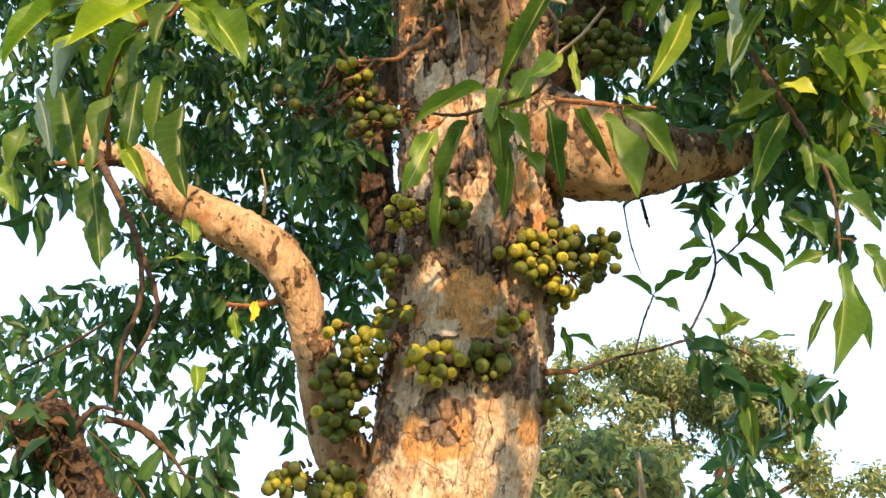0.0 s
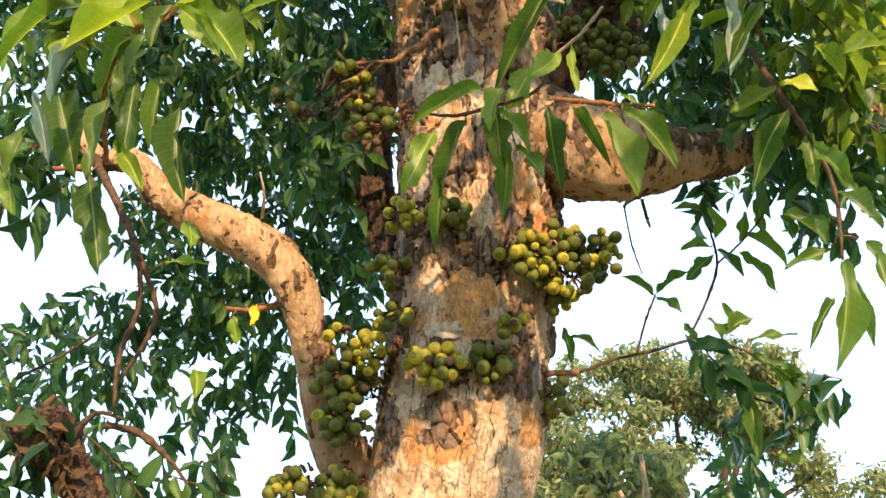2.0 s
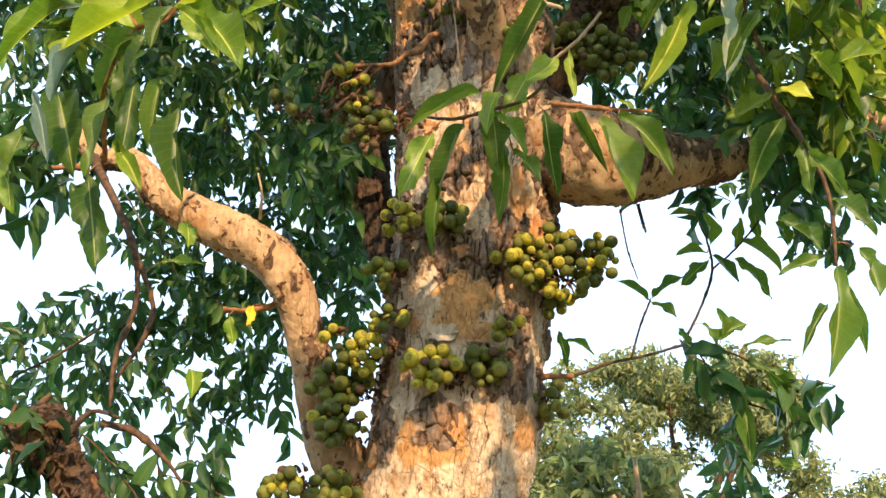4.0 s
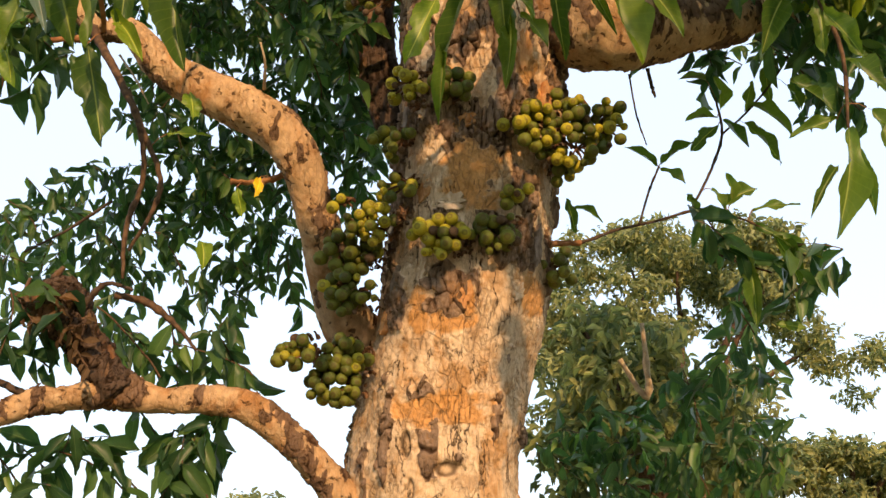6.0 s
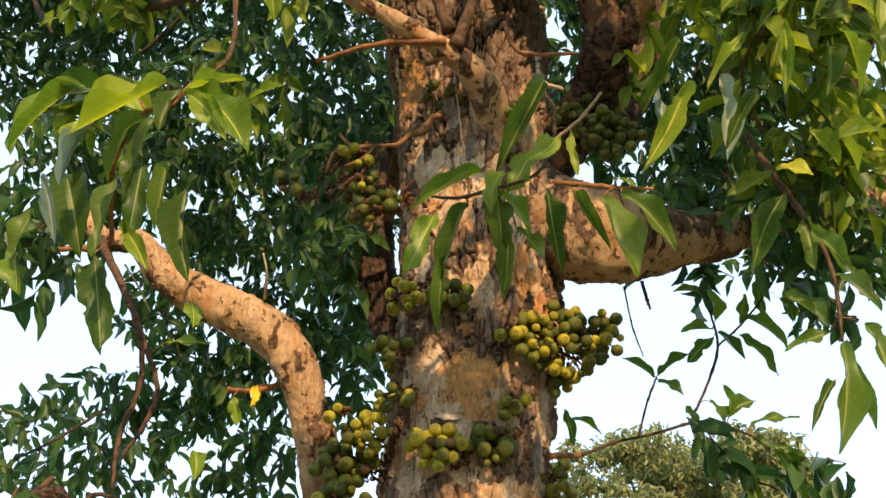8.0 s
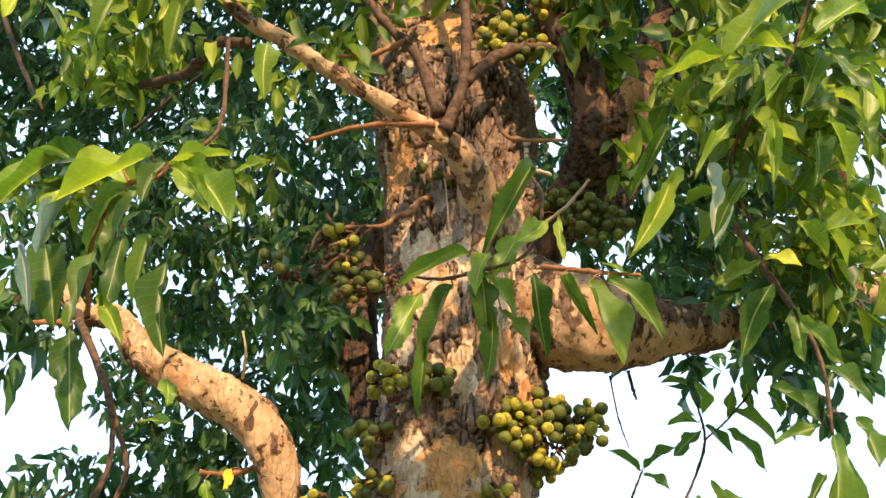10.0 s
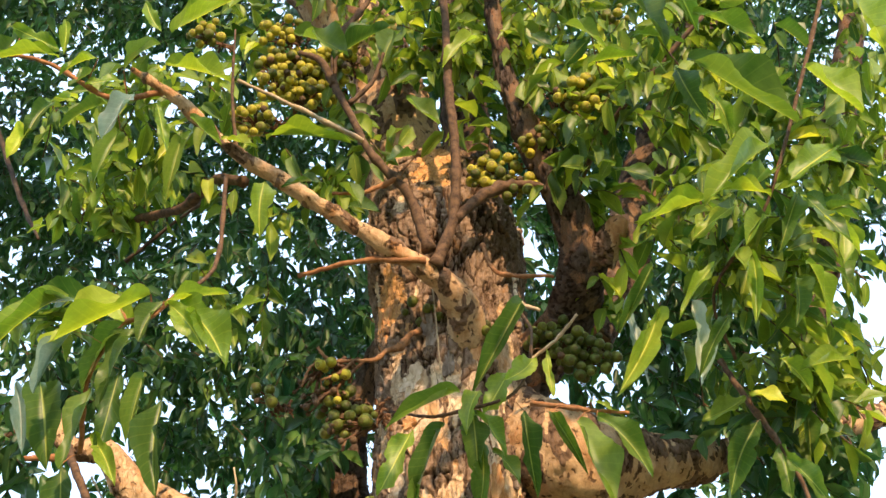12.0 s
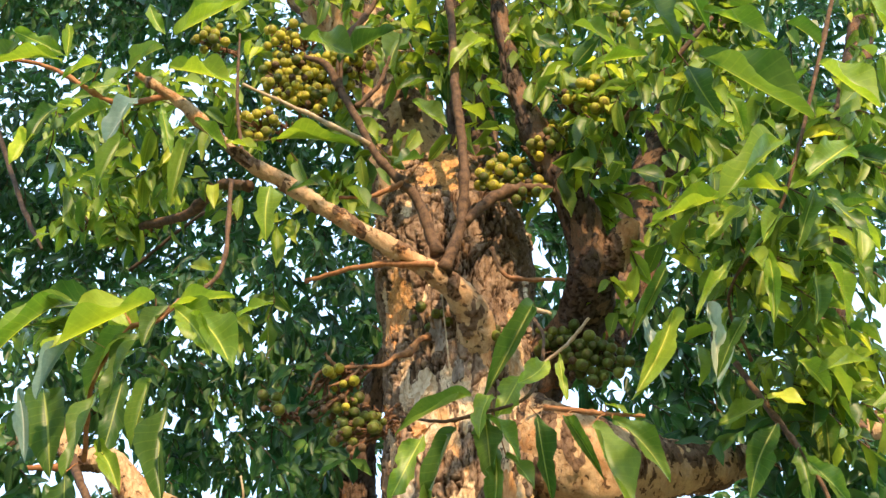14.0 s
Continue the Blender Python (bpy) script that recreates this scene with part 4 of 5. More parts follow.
figs((-0.349, 3.100, 2.088, 0.084), 22, 0.15)
figs((-0.311, 3.120, 2.168, 0.075), 16, 0.1)
figs((-0.460, 3.050, 2.168, 0.057), 11, 0.15)
figs((-0.348, 3.050, 2.646, 0.028), 1, 1.0)
figs((0.370, 3.200, 2.459, 0.072), 6, 0.0)
figs((0.373, 3.100, 2.770, 0.062), 8, 0.2)
figs((-0.245, 3.000, 3.376, 0.110), 17, 0.08)
figs((-0.530, 3.100, 3.495, 0.067), 4, 0.0)
figs((0.600, 3.050, 3.672, 0.123), 30, 0.0)
figs((0.473, 3.100, 3.792, 0.102), 12, 0.0)
figs((-0.548, 2.850, 4.960, 0.170), 40, 0.75)
figs((-0.460, 2.880, 4.900, 0.150), 28, 0.7)
figs((-0.628, 2.820, 4.842, 0.091), 12, 0.8)
figs((-0.487, 2.850, 4.796, 0.095), 13, 0.7)
figs((0.054, 2.900, 5.177, 0.056), 4, 0.4)
figs((0.502, 2.800, 4.570, 0.059), 6, 0.7)
figs((0.822, 2.700, 5.179, 0.050), 5, 0.5)
figs((0.874, 2.750, 5.497, 0.059), 5, 0.5)
figs((-0.661, 2.800, 4.596, 0.100), 12, 0.6)
figs((0.319, 2.860, 4.363, 0.143), 34, 0.6)
figs((0.614, 2.620, 4.583, 0.108), 16, 0.6)
figs((-0.170, 2.850, 5.199, 0.098), 10, 0.7)
figs((0.436, 2.760, 4.463, 0.065), 6, 0.6)
figs((-0.615, 2.800, 5.163, 0.121), 14, 0.8)
figs((-0.354, 2.820, 5.005, 0.119), 16, 0.8)
figs((0.030, 3.050, 3.853, 0.083), 6, 0.1)
figs((0.209, 3.000, 3.743, 0.080), 6, 0.0)
figs((-0.934, 2.800, 5.116, 0.096), 8, 0.5)
figs((0.539, 3.000, 4.767, 0.071), 6, 0.5)
figs((-0.178, 3.000, 5.390, 0.088), 6, 0.4)
fig_cluster(tree, (-0.309, 2.930, 3.510), (0.07, 0.04, 0.05), 8, (-0.188, 2.950, 3.560), 0.6, 0.036)
fig_cluster(tree, (-0.232, 2.970, 3.315), (0.085, 0.04, 0.08), 16, (-0.126, 3.100, 3.468), 0.06, 0.037, 0.35)
fig_cluster(tree, (-0.318, 2.960, 3.408), (0.08, 0.04, 0.06), 14, (-0.188, 2.950, 3.560), 0.05, 0.034, 0.7)
fig_cluster(tree, (-0.365, 2.950, 3.457), (0.06, 0.04, 0.05), 12, (-0.245, 2.950, 3.560), 0.0, 0.028, 1.0)

fig_cluster(tree, (-0.128, 2.970, 2.562), (0.035, 0.03, 0.03), 5, (-0.137, 3.060, 2.618), 0.0, 0.024, 1.0)
fig_cluster(tree, (0.180, 2.990, 2.501), (0.04, 0.03, 0.05), 6, (0.169, 3.070, 2.562), 0.0, 0.026, 0.9)
fig_cluster(tree, (-0.081, 2.980, 2.928), (0.03, 0.03, 0.03), 4, (-0.083, 3.060, 3.004), 0.0, 0.024, 1.0)

# the large leaves nearest the path
leaf(tree, (-0.756, 2.300, 3.349), (-1.000, 2.280, 3.165), 0.092, "bright")
leaf(tree, (-0.867, 2.350, 3.388), (-0.808, 2.330, 3.283), 0.079, "bright")
leaf(tree, (-0.699, 2.300, 3.315), (-0.577, 2.280, 3.138), 0.076, "bright")
leaf(tree, (-0.675, 2.320, 3.335), (-0.517, 2.300, 3.115), 0.105, "bright")
leaf(tree, (-0.817, 2.350, 3.293), (-0.927, 2.330, 3.109), 0.085)
leaf(tree, (-0.784, 2.350, 3.275), (-0.867, 2.330, 3.051), 0.077)
leaf(tree, (-0.946, 2.300, 3.219), (-1.002, 2.280, 3.027), 0.030, "pale")
leaf(tree, (-0.985, 2.300, 3.342), (-1.174, 2.280, 3.184), 0.077, "bright")
leaf(tree, (-0.881, 2.350, 3.379), (-1.122, 2.330, 3.310), 0.071)
leaf(tree, (-0.889, 2.400, 3.118), (-0.926, 2.380, 2.865), 0.069)
leaf(tree, (-0.827, 2.400, 3.162), (-0.836, 2.380, 2.914), 0.074)
leaf(tree, (-0.760, 2.420, 3.165), (-0.789, 2.400, 2.976), 0.065)
leaf(tree, (-0.692, 2.400, 3.071), (-0.670, 2.380, 2.797), 0.084)
leaf(tree, (-0.861, 2.400, 2.951), (-0.773, 2.380, 2.814), 0.053, "bright")
leaf(tree, (-1.078, 2.500, 3.182), (-1.002, 2.480, 2.944), 0.136)
leaf(tree, (-1.099, 2.400, 3.111), (-1.040, 2.380, 2.921), 0.043, "pale")
leaf(tree, (-1.148, 2.500, 3.063), (-1.197, 2.480, 2.929), 0.094)
leaf(tree, (-0.995, 2.600, 2.972), (-0.935, 2.580, 2.672), 0.096)
leaf(tree, (-1.241, 2.600, 2.984), (-1.177, 2.580, 2.832), 0.080, "bright")
leaf(tree, (-0.754, 2.800, 2.912), (-0.724, 2.780, 2.811), 0.059, "bright")
leaf(tree, (0.175, 2.450, 3.142), (0.132, 2.430, 3.014), 0.072, "bright")
leaf(tree, (0.264, 2.450, 3.211), (0.185, 2.430, 3.086), 0.082, "bright")
leaf(tree, (0.335, 2.450, 3.252), (0.249, 2.430, 3.149), 0.076, "bright")
leaf(tree, (0.122, 2.480, 3.158), (-0.079, 2.460, 3.071), 0.054)
leaf(tree, (0.157, 2.450, 3.070), (0.247, 2.430, 2.950), 0.059, "bright")
leaf(tree, (0.155, 2.460, 3.081), (0.161, 2.440, 2.903), 0.090)
leaf(tree, (0.184, 2.500, 2.993), (0.162, 2.480, 2.777), 0.056)
leaf(tree, (-0.011, 2.500, 3.043), (-0.103, 2.480, 2.841), 0.069, "bright")
leaf(tree, (0.077, 2.500, 3.066), (-0.030, 2.480, 2.852), 0.066)
leaf(tree, (0.008, 2.550, 2.922), (-0.025, 2.530, 2.713), 0.047)
leaf(tree, (0.303, 2.500, 3.107), (0.339, 2.480, 2.876), 0.063)
leaf(tree, (0.448, 2.450, 3.051), (0.523, 2.430, 2.810), 0.111)
leaf(tree, (0.502, 2.450, 3.066), (0.628, 2.430, 2.898), 0.081)
leaf(tree, (0.375, 2.470, 3.088), (0.435, 2.450, 2.911), 0.041)
leaf(tree, (0.319, 2.500, 3.499), (0.175, 2.480, 3.207), 0.077)
leaf(tree, (0.712, 2.400, 3.400), (0.568, 2.380, 3.117), 0.070, "bright")
leaf(tree, (0.625, 2.450, 3.468), (0.667, 2.430, 3.194), 0.059, "pale")
leaf(tree, (0.846, 2.500, 3.500), (0.836, 2.480, 3.227), 0.064, "pale")
leaf(tree, (0.489, 2.460, 3.123), (0.578, 2.440, 3.079), 0.031, "bright")
leaf(tree, (0.397, 2.600, 3.382), (0.396, 2.580, 3.204), 0.031, "bright")
leaf(tree, (0.211, 2.500, 2.982), (0.278, 2.480, 2.877), 0.047)
leaf(tree, (1.008, 2.600, 3.141), (0.896, 2.580, 2.922), 0.085)
leaf(tree, (0.986, 2.600, 3.224), (0.853, 2.580, 3.156), 0.066)
leaf(tree, (1.121, 2.600, 3.367), (1.202, 2.580, 3.267), 0.068, "bright")
leaf(tree, (1.341, 2.600, 3.365), (1.170, 2.580, 3.313), 0.054, "bright")
leaf(tree, (1.001, 2.600, 3.234), (1.088, 2.580, 3.191), 0.067, "bright")
leaf(tree, (0.969, 2.300, 2.548), (0.920, 2.280, 2.288), 0.068)
leaf(tree, (0.932, 2.300, 2.453), (0.847, 2.280, 2.340), 0.032)
leaf(tree, (1.066, 2.600, 2.700), (0.944, 2.580, 2.667), 0.053)
leaf(tree, (0.951, 2.600, 2.815), (1.072, 2.580, 2.730), 0.069)
leaf(tree, (1.028, 2.500, 2.970), (1.091, 2.480, 2.830), 0.062)
leaf(tree, (1.089, 2.550, 2.856), (1.189, 2.530, 2.760), 0.070)
leaf(tree, (1.118, 2.500, 2.681), (1.139, 2.480, 2.545), 0.067)
leaf(tree, (1.065, 2.500, 2.585), (1.089, 2.480, 2.401), 0.038)
leaf(tree, (1.058, 2.600, 3.062), (1.045, 2.580, 2.906), 0.073)
leaf(tree, (-0.594, 3.100, 2.753), (-0.594, 3.080, 2.673), 0.036, "yellow")
leaf(tree, (-0.772, 3.100, 2.541), (-0.749, 3.080, 2.461), 0.060, "bright")
leaf(tree, (-0.668, 3.100, 2.719), (-0.655, 3.080, 2.627), 0.047, "bright")
leaf(tree, (-0.843, 2.900, 2.822), (-0.718, 2.880, 2.822), 0.059, "bright")
leaf(tree, (0.763, 3.500, 2.916), (0.670, 3.480, 3.003), 0.045)
leaf(tree, (0.780, 3.500, 2.922), (0.880, 3.480, 2.979), 0.041)
leaf(tree, (0.776, 3.500, 2.903), (0.853, 3.480, 2.846), 0.053)
leaf(tree, (1.000, 3.500, 3.073), (0.893, 3.480, 2.981), 0.058)
leaf(tree, (1.018, 3.500, 3.090), (1.094, 3.480, 2.983), 0.045)
leaf(tree, (1.095, 3.500, 3.075), (1.210, 3.480, 2.934), 0.041)
leaf(tree, (0.998, 3.500, 3.100), (0.887, 3.480, 3.099), 0.054)
leaf(tree, (1.010, 3.500, 3.131), (0.997, 3.480, 3.244), 0.075)
leaf(tree, (0.971, 3.500, 3.250), (0.880, 3.480, 3.261), 0.046)
leaf(tree, (1.119, 3.500, 3.151), (1.276, 3.480, 3.061), 0.046)
leaf(tree, (1.100, 3.500, 3.122), (1.136, 3.480, 3.231), 0.054)
leaf(tree, (1.266, 3.500, 3.224), (1.304, 3.480, 3.130), 0.042)
leaf(tree, (1.203, 3.500, 3.313), (1.197, 3.480, 3.166), 0.063)
leaf(tree, (0.970, 3.400, 2.726), (1.076, 3.380, 2.786), 0.070)
leaf(tree, (0.991, 3.400, 2.740), (0.975, 3.380, 2.831), 0.047)
leaf(tree, (1.060, 3.400, 2.711), (1.200, 3.380, 2.717), 0.051)
leaf(tree, (1.064, 3.400, 2.655), (1.265, 3.380, 2.537), 0.062)
leaf(tree, (0.884, 3.400, 2.646), (0.955, 3.380, 2.551), 0.070)
leaf(tree, (1.023, 3.400, 2.545), (1.012, 3.380, 2.304), 0.066)
leaf(tree, (1.099, 3.400, 2.307), (1.197, 3.380, 2.290), 0.049)
leaf(tree, (0.837, 3.400, 2.771), (0.872, 3.380, 2.693), 0.039)
leaf(tree, (0.925, 3.400, 2.789), (0.950, 3.380, 2.699), 0.035)
leaf(tree, (1.118, 3.400, 2.624), (1.208, 3.380, 2.455), 0.070)
leaf(tree, (0.433, 3.300, 2.699), (0.532, 3.280, 2.660), 0.034)
leaf(tree, (0.406, 3.300, 2.730), (0.436, 3.280, 2.613), 0.038)
leaf(tree, (0.811, 2.000, 4.064), (1.075, 1.980, 3.794), 0.126)
leaf(tree, (1.169, 2.000, 4.035), (1.287, 1.980, 3.837), 0.133, "bright")
leaf(tree, (0.906, 2.100, 4.425), (1.108, 2.080, 4.272), 0.068, "bright")
leaf(tree, (0.808, 2.100, 4.132), (0.879, 2.080, 3.959), 0.092)
leaf(tree, (0.909, 2.100, 4.001), (0.934, 2.080, 3.853), 0.052, "bright")
leaf(tree, (0.994, 2.100, 3.890), (1.051, 2.080, 3.807), 0.071)
leaf(tree, (1.165, 2.000, 3.678), (1.023, 1.980, 3.554), 0.123, "bright")
leaf(tree, (1.030, 2.050, 3.751), (0.771, 2.030, 3.560), 0.068, "bright")
leaf(tree, (0.856, 2.100, 3.594), (0.621, 2.080, 3.499), 0.044, "bright")
leaf(tree, (0.839, 2.100, 3.607), (0.996, 2.080, 3.604), 0.035, "bright")
leaf(tree, (0.981, 2.100, 3.511), (0.880, 2.080, 3.381), 0.056, "bright")
leaf(tree, (1.080, 2.100, 3.598), (1.006, 2.080, 3.403), 0.057)
leaf(tree, (0.977, 2.100, 3.506), (0.835, 2.080, 3.381), 0.047)
leaf(tree, (1.051, 2.000, 3.488), (1.110, 1.980, 3.312), 0.069)
leaf(tree, (1.067, 2.000, 3.421), (1.148, 1.980, 3.318), 0.039, "bright")
leaf(tree, (0.699, 2.100, 4.500), (0.818, 2.080, 4.288), 0.088)
leaf(tree, (0.709, 2.150, 4.364), (0.843, 2.130, 4.265), 0.053, "bright")
leaf(tree, (0.498, 2.300, 4.604), (0.654, 2.280, 4.499), 0.073)
leaf(tree, (0.577, 2.300, 4.387), (0.744, 2.280, 4.433), 0.043, "bright")
leaf(tree, (0.990, 2.300, 3.537), (0.935, 2.280, 3.277), 0.049, "bright")
leaf(tree, (1.099, 2.200, 3.434), (1.141, 2.180, 3.248), 0.050, "bright")
leaf(tree, (1.170, 2.200, 3.414), (1.235, 2.180, 3.345), 0.047)
leaf(tree, (1.050, 2.200, 3.373), (1.027, 2.180, 3.215), 0.059)
leaf(tree, (1.495, 2.100, 4.528), (1.477, 2.080, 4.258), 0.115, "bright")
leaf(tree, (1.008, 2.100, 4.486), (1.522, 2.080, 4.744), 0.153, "bright")
leaf(tree, (0.852, 2.100, 4.826), (0.895, 2.080, 4.405), 0.126, "bright")
leaf(tree, (-0.890, 2.300, 4.505), (-0.683, 2.280, 4.679), 0.091, "bright")
leaf(tree, (-0.925, 2.300, 4.505), (-0.989, 2.280, 4.618), 0.055, "bright")
leaf(tree, (-1.244, 2.300, 4.386), (-1.431, 2.280, 4.488), 0.054, "bright")
leaf(tree, (-1.236, 2.300, 4.374), (-1.256, 2.280, 4.534), 0.042, "bright")
leaf(tree, (-1.248, 2.300, 4.362), (-1.471, 2.280, 4.333), 0.029, "bright")
leaf(tree, (-0.917, 2.400, 4.443), (-0.680, 2.380, 4.346), 0.068, "bright")
leaf(tree, (-0.998, 2.400, 4.292), (-1.085, 2.380, 4.111), 0.089, "pale")
leaf(tree, (-0.913, 2.400, 4.247), (-0.842, 2.380, 4.035), 0.050, "bright")
leaf(tree, (-0.821, 2.500, 4.288), (-0.697, 2.480, 4.158), 0.051, "bright")
leaf(tree, (-1.059, 2.400, 4.409), (-0.980, 2.380, 4.619), 0.043)
leaf(tree, (-0.526, 2.500, 3.978), (-0.510, 2.480, 3.785), 0.097, "bright")
leaf(tree, (-0.712, 2.550, 4.231), (-0.584, 2.530, 4.201), 0.036, "bright")
leaf(tree, (-0.514, 2.600, 4.879), (-0.299, 2.580, 4.707), 0.112)
leaf(tree, (-0.566, 2.600, 4.298), (-0.279, 2.580, 4.323), 0.028, "bright")
leaf(tree, (-0.348, 2.600, 4.072), (-0.479, 2.580, 4.072), 0.078)
leaf(tree, (-0.350, 2.600, 4.737), (-0.158, 2.580, 4.926), 0.087)
leaf(tree, (-1.092, 2.500, 4.471), (-1.194, 2.480, 4.400), 0.061, "bright")
leaf(tree, (-1.196, 2.500, 4.532), (-1.263, 2.480, 4.398), 0.058)
leaf(tree, (-1.420, 2.600, 4.334), (-1.451, 2.580, 4.169), 0.069, "bright")
leaf(tree, (-1.368, 2.600, 4.456), (-1.394, 2.580, 4.255), 0.083)
leaf(tree, (-0.867, 2.600, 4.286), (-0.883, 2.580, 4.043), 0.073)
leaf(tree, (-1.092, 2.600, 4.311), (-1.142, 2.580, 4.092), 0.081)
leaf(tree, (-0.018, 2.700, 4.317), (-0.120, 2.680, 4.237), 0.083)
leaf(tree, (-0.064, 2.700, 4.628), (0.066, 2.680, 4.496), 0.088)
leaf(tree, (-0.093, 2.700, 5.047), (-0.156, 2.680, 4.804), 0.094)
leaf(tree, (0.234, 2.700, 5.017), (0.091, 2.680, 4.845), 0.103, "bright")
leaf(tree, (0.400, 2.700, 5.059), (0.549, 2.680, 4.891), 0.094)
leaf(tree, (0.449, 2.700, 4.739), (0.586, 2.680, 4.554), 0.098)
leaf(tree, (0.571, 2.700, 4.358), (0.703, 2.680, 4.252), 0.101)
leaf(tree, (0.859, 2.700, 4.614), (0.699, 2.680, 4.400), 0.110)
leaf(tree, (0.708, 2.700, 4.272), (0.897, 2.680, 4.170), 0.104)
leaf(tree, (0.878, 2.300, 3.306), (0.780, 2.280, 3.141), 0.053)
leaf(tree, (0.684, 2.300, 3.486), (0.573, 2.280, 3.288), 0.049)
leaf(tree, (0.845, 2.250, 3.447), (0.726, 2.230, 3.290), 0.048, "bright")
leaf(tree, (1.083, 2.200, 3.782), (0.931, 2.180, 3.645), 0.061, "bright")
leaf(tree, (0.935, 2.200, 3.641), (0.796, 2.180, 3.533), 0.043, "bright")
leaf(tree, (-1.469, 2.400, 4.594), (-1.506, 2.380, 4.381), 0.069)
leaf(tree, (-1.161, 2.400, 4.474), (-1.274, 2.380, 4.387), 0.060, "bright")
leaf(tree, (-1.074, 2.400, 4.238), (-1.218, 2.380, 4.143), 0.050)
leaf(tree, (-0.524, 2.300, 3.289), (-0.431, 2.280, 3.304), 0.034, "bright")
leaf(tree, (-0.712, 2.300, 3.316), (-0.557, 2.280, 3.391), 0.037, "bright")
leaf(tree, (-0.714, 2.300, 3.326), (-0.763, 2.280, 3.197), 0.062)

pv, pf = [], []
for a, b in PETIOLES:
    for q in (a, (a + b) / 2 + Vector((0, 0, 0.008)), b):
        for an in (0, 1.57, 3.14, 4.71):
            pv.append((q.x + 0.0022 * math.cos(an), q.y + 0.0022 * math.sin(an + 0.5), q.z + 0.0022 * math.sin(an)))
    o = len(pv) - 12
    for i in (0, 4):
        for j in range(4):
            k = (j + 1) % 4
            pf.append((o + i + j, o + i + k, o + i + 4 + k, o + i + 4 + j))
tagged(under(mesh_object("leaf_stalk", pv, pf, TWIG_ORANGE), tree), kind="stuff")

# crown masses: centre, radii, leaves
CROWN_MASSES = []
CROWN_MASSES.append(((-1.06, 5.00, 4.76), (1.06, 0.80, 0.83), 2632))
CROWN_MASSES.append(((-1.13, 5.00, 3.59), (0.59, 0.60, 0.44), 650))
CROWN_MASSES.append(((-1.40, 5.00, 3.04), (0.43, 0.50, 0.17), 71))
CROWN_MASSES.append(((-0.86, 5.00, 3.07), (0.26, 0.40, 0.26), 84))
CROWN_MASSES.append(((-2.29, 6.00, 3.58), (0.38, 0.50, 0.16), 58))
CROWN_MASSES.append(((-1.99, 4.50, 4.45), (0.43, 0.50, 0.35), 370))
CROWN_MASSES.append(((-0.50, 5.20, 3.90), (0.25, 0.50, 0.62), 455))
CROWN_MASSES.append(((1.36, 4.40, 4.67), (0.95, 0.60, 0.43), 1690))
CROWN_MASSES.append(((1.69, 4.00, 3.88), (0.35, 0.40, 0.23), 221))
CROWN_MASSES.append(((-2.45, 5.50, 6.71), (1.55, 0.80, 1.30), 5850))
CROWN_MASSES.append(((-0.81, 5.20, 6.73), (0.80, 0.60, 1.19), 1950))
CROWN_MASSES.append(((0.62, 5.20, 7.34), (1.05, 0.60, 1.26), 1950))
CROWN_MASSES.append(((1.92, 5.00, 6.58), (1.47, 0.80, 1.16), 4680))
CROWN_MASSES.append(((-1.31, 5.50, 9.60), (3.07, 0.80, 1.28), 5460))
CROWN_MASSES.append(((2.37, 5.50, 10.07), (3.20, 0.80, 1.33), 5460))
CROWN_MASSES.append(((0.83, 5.00, 2.06), (0.38, 0.60, 0.32), 260))
CROWN_MASSES.append(((1.38, 5.00, 2.21), (0.24, 0.40, 0.33), 156))
CROWN_MASSES.append(((-2.98, 5.20, 8.79), (1.64, 0.70, 0.94), 3250))
CROWN_MASSES.append(((-0.28, 5.00, 9.66), (1.98, 0.60, 0.74), 1500))
CROWN_MASSES.append(((3.31, 5.00, 8.16), (0.89, 0.50, 1.11), 1200))
CROWN_MASSES.append(((-1.77, 5.00, 3.32), (0.38, 0.40, 0.23), 115))
CROWN_MASSES.append(((-1.28, 5.00, 2.96), (0.42, 0.40, 0.25), 104))
CROWN_MASSES.append(((-2.05, 5.00, 2.99), (0.23, 0.40, 0.17), 41))
CROWN_MASSES.append(((-1.67, 4.50, 2.64), (0.25, 0.30, 0.10), 30))
CROWN_MASSES.append(((-0.51, 5.00, 5.30), (0.34, 0.40, 0.51), 420))
CROWN_MASSES.append(((-1.73, 5.60, 3.58), (0.98, 0.50, 0.72), 231))
CROWN_MASSES.append(((-2.15, 5.20, 3.25), (0.27, 0.40, 0.18), 38))
CROWN_MASSES.append(((-0.51, 4.40, 4.38), (0.31, 0.30, 0.51), 420))
CROWN_MASSES.append(((0.72, 5.00, 5.48), (0.35, 0.40, 0.42), 350))
foliage("crown", SHADE_TONED_LEAF, tree, CROWN_MASSES, 0.118, 5, label="dense crown of long drooping green leaves, darkened to look shaded")
FRONT_FOLIAGE_MASSES = []
FRONT_FOLIAGE_MASSES.append(((1.15, 2.50, 3.77), (0.34, 0.25, 0.22), 200))
FRONT_FOLIAGE_MASSES.append(((0.88, 2.70, 4.75), (0.40, 0.25, 0.29), 150))
FRONT_FOLIAGE_MASSES.append(((1.34, 2.30, 4.20), (0.25, 0.20, 0.28), 120))
FRONT_FOLIAGE_MASSES.append(((0.22, 2.80, 5.18), (0.44, 0.20, 0.22), 70))
FRONT_FOLIAGE_MASSES.append(((-1.12, 2.80, 4.55), (0.48, 0.25, 0.31), 150))
FRONT_FOLIAGE_MASSES.append(((1.28, 2.90, 3.61), (0.29, 0.20, 0.23), 110))
FRONT_FOLIAGE_MASSES.append(((-0.43, 2.90, 4.36), (0.33, 0.15, 0.17), 40))
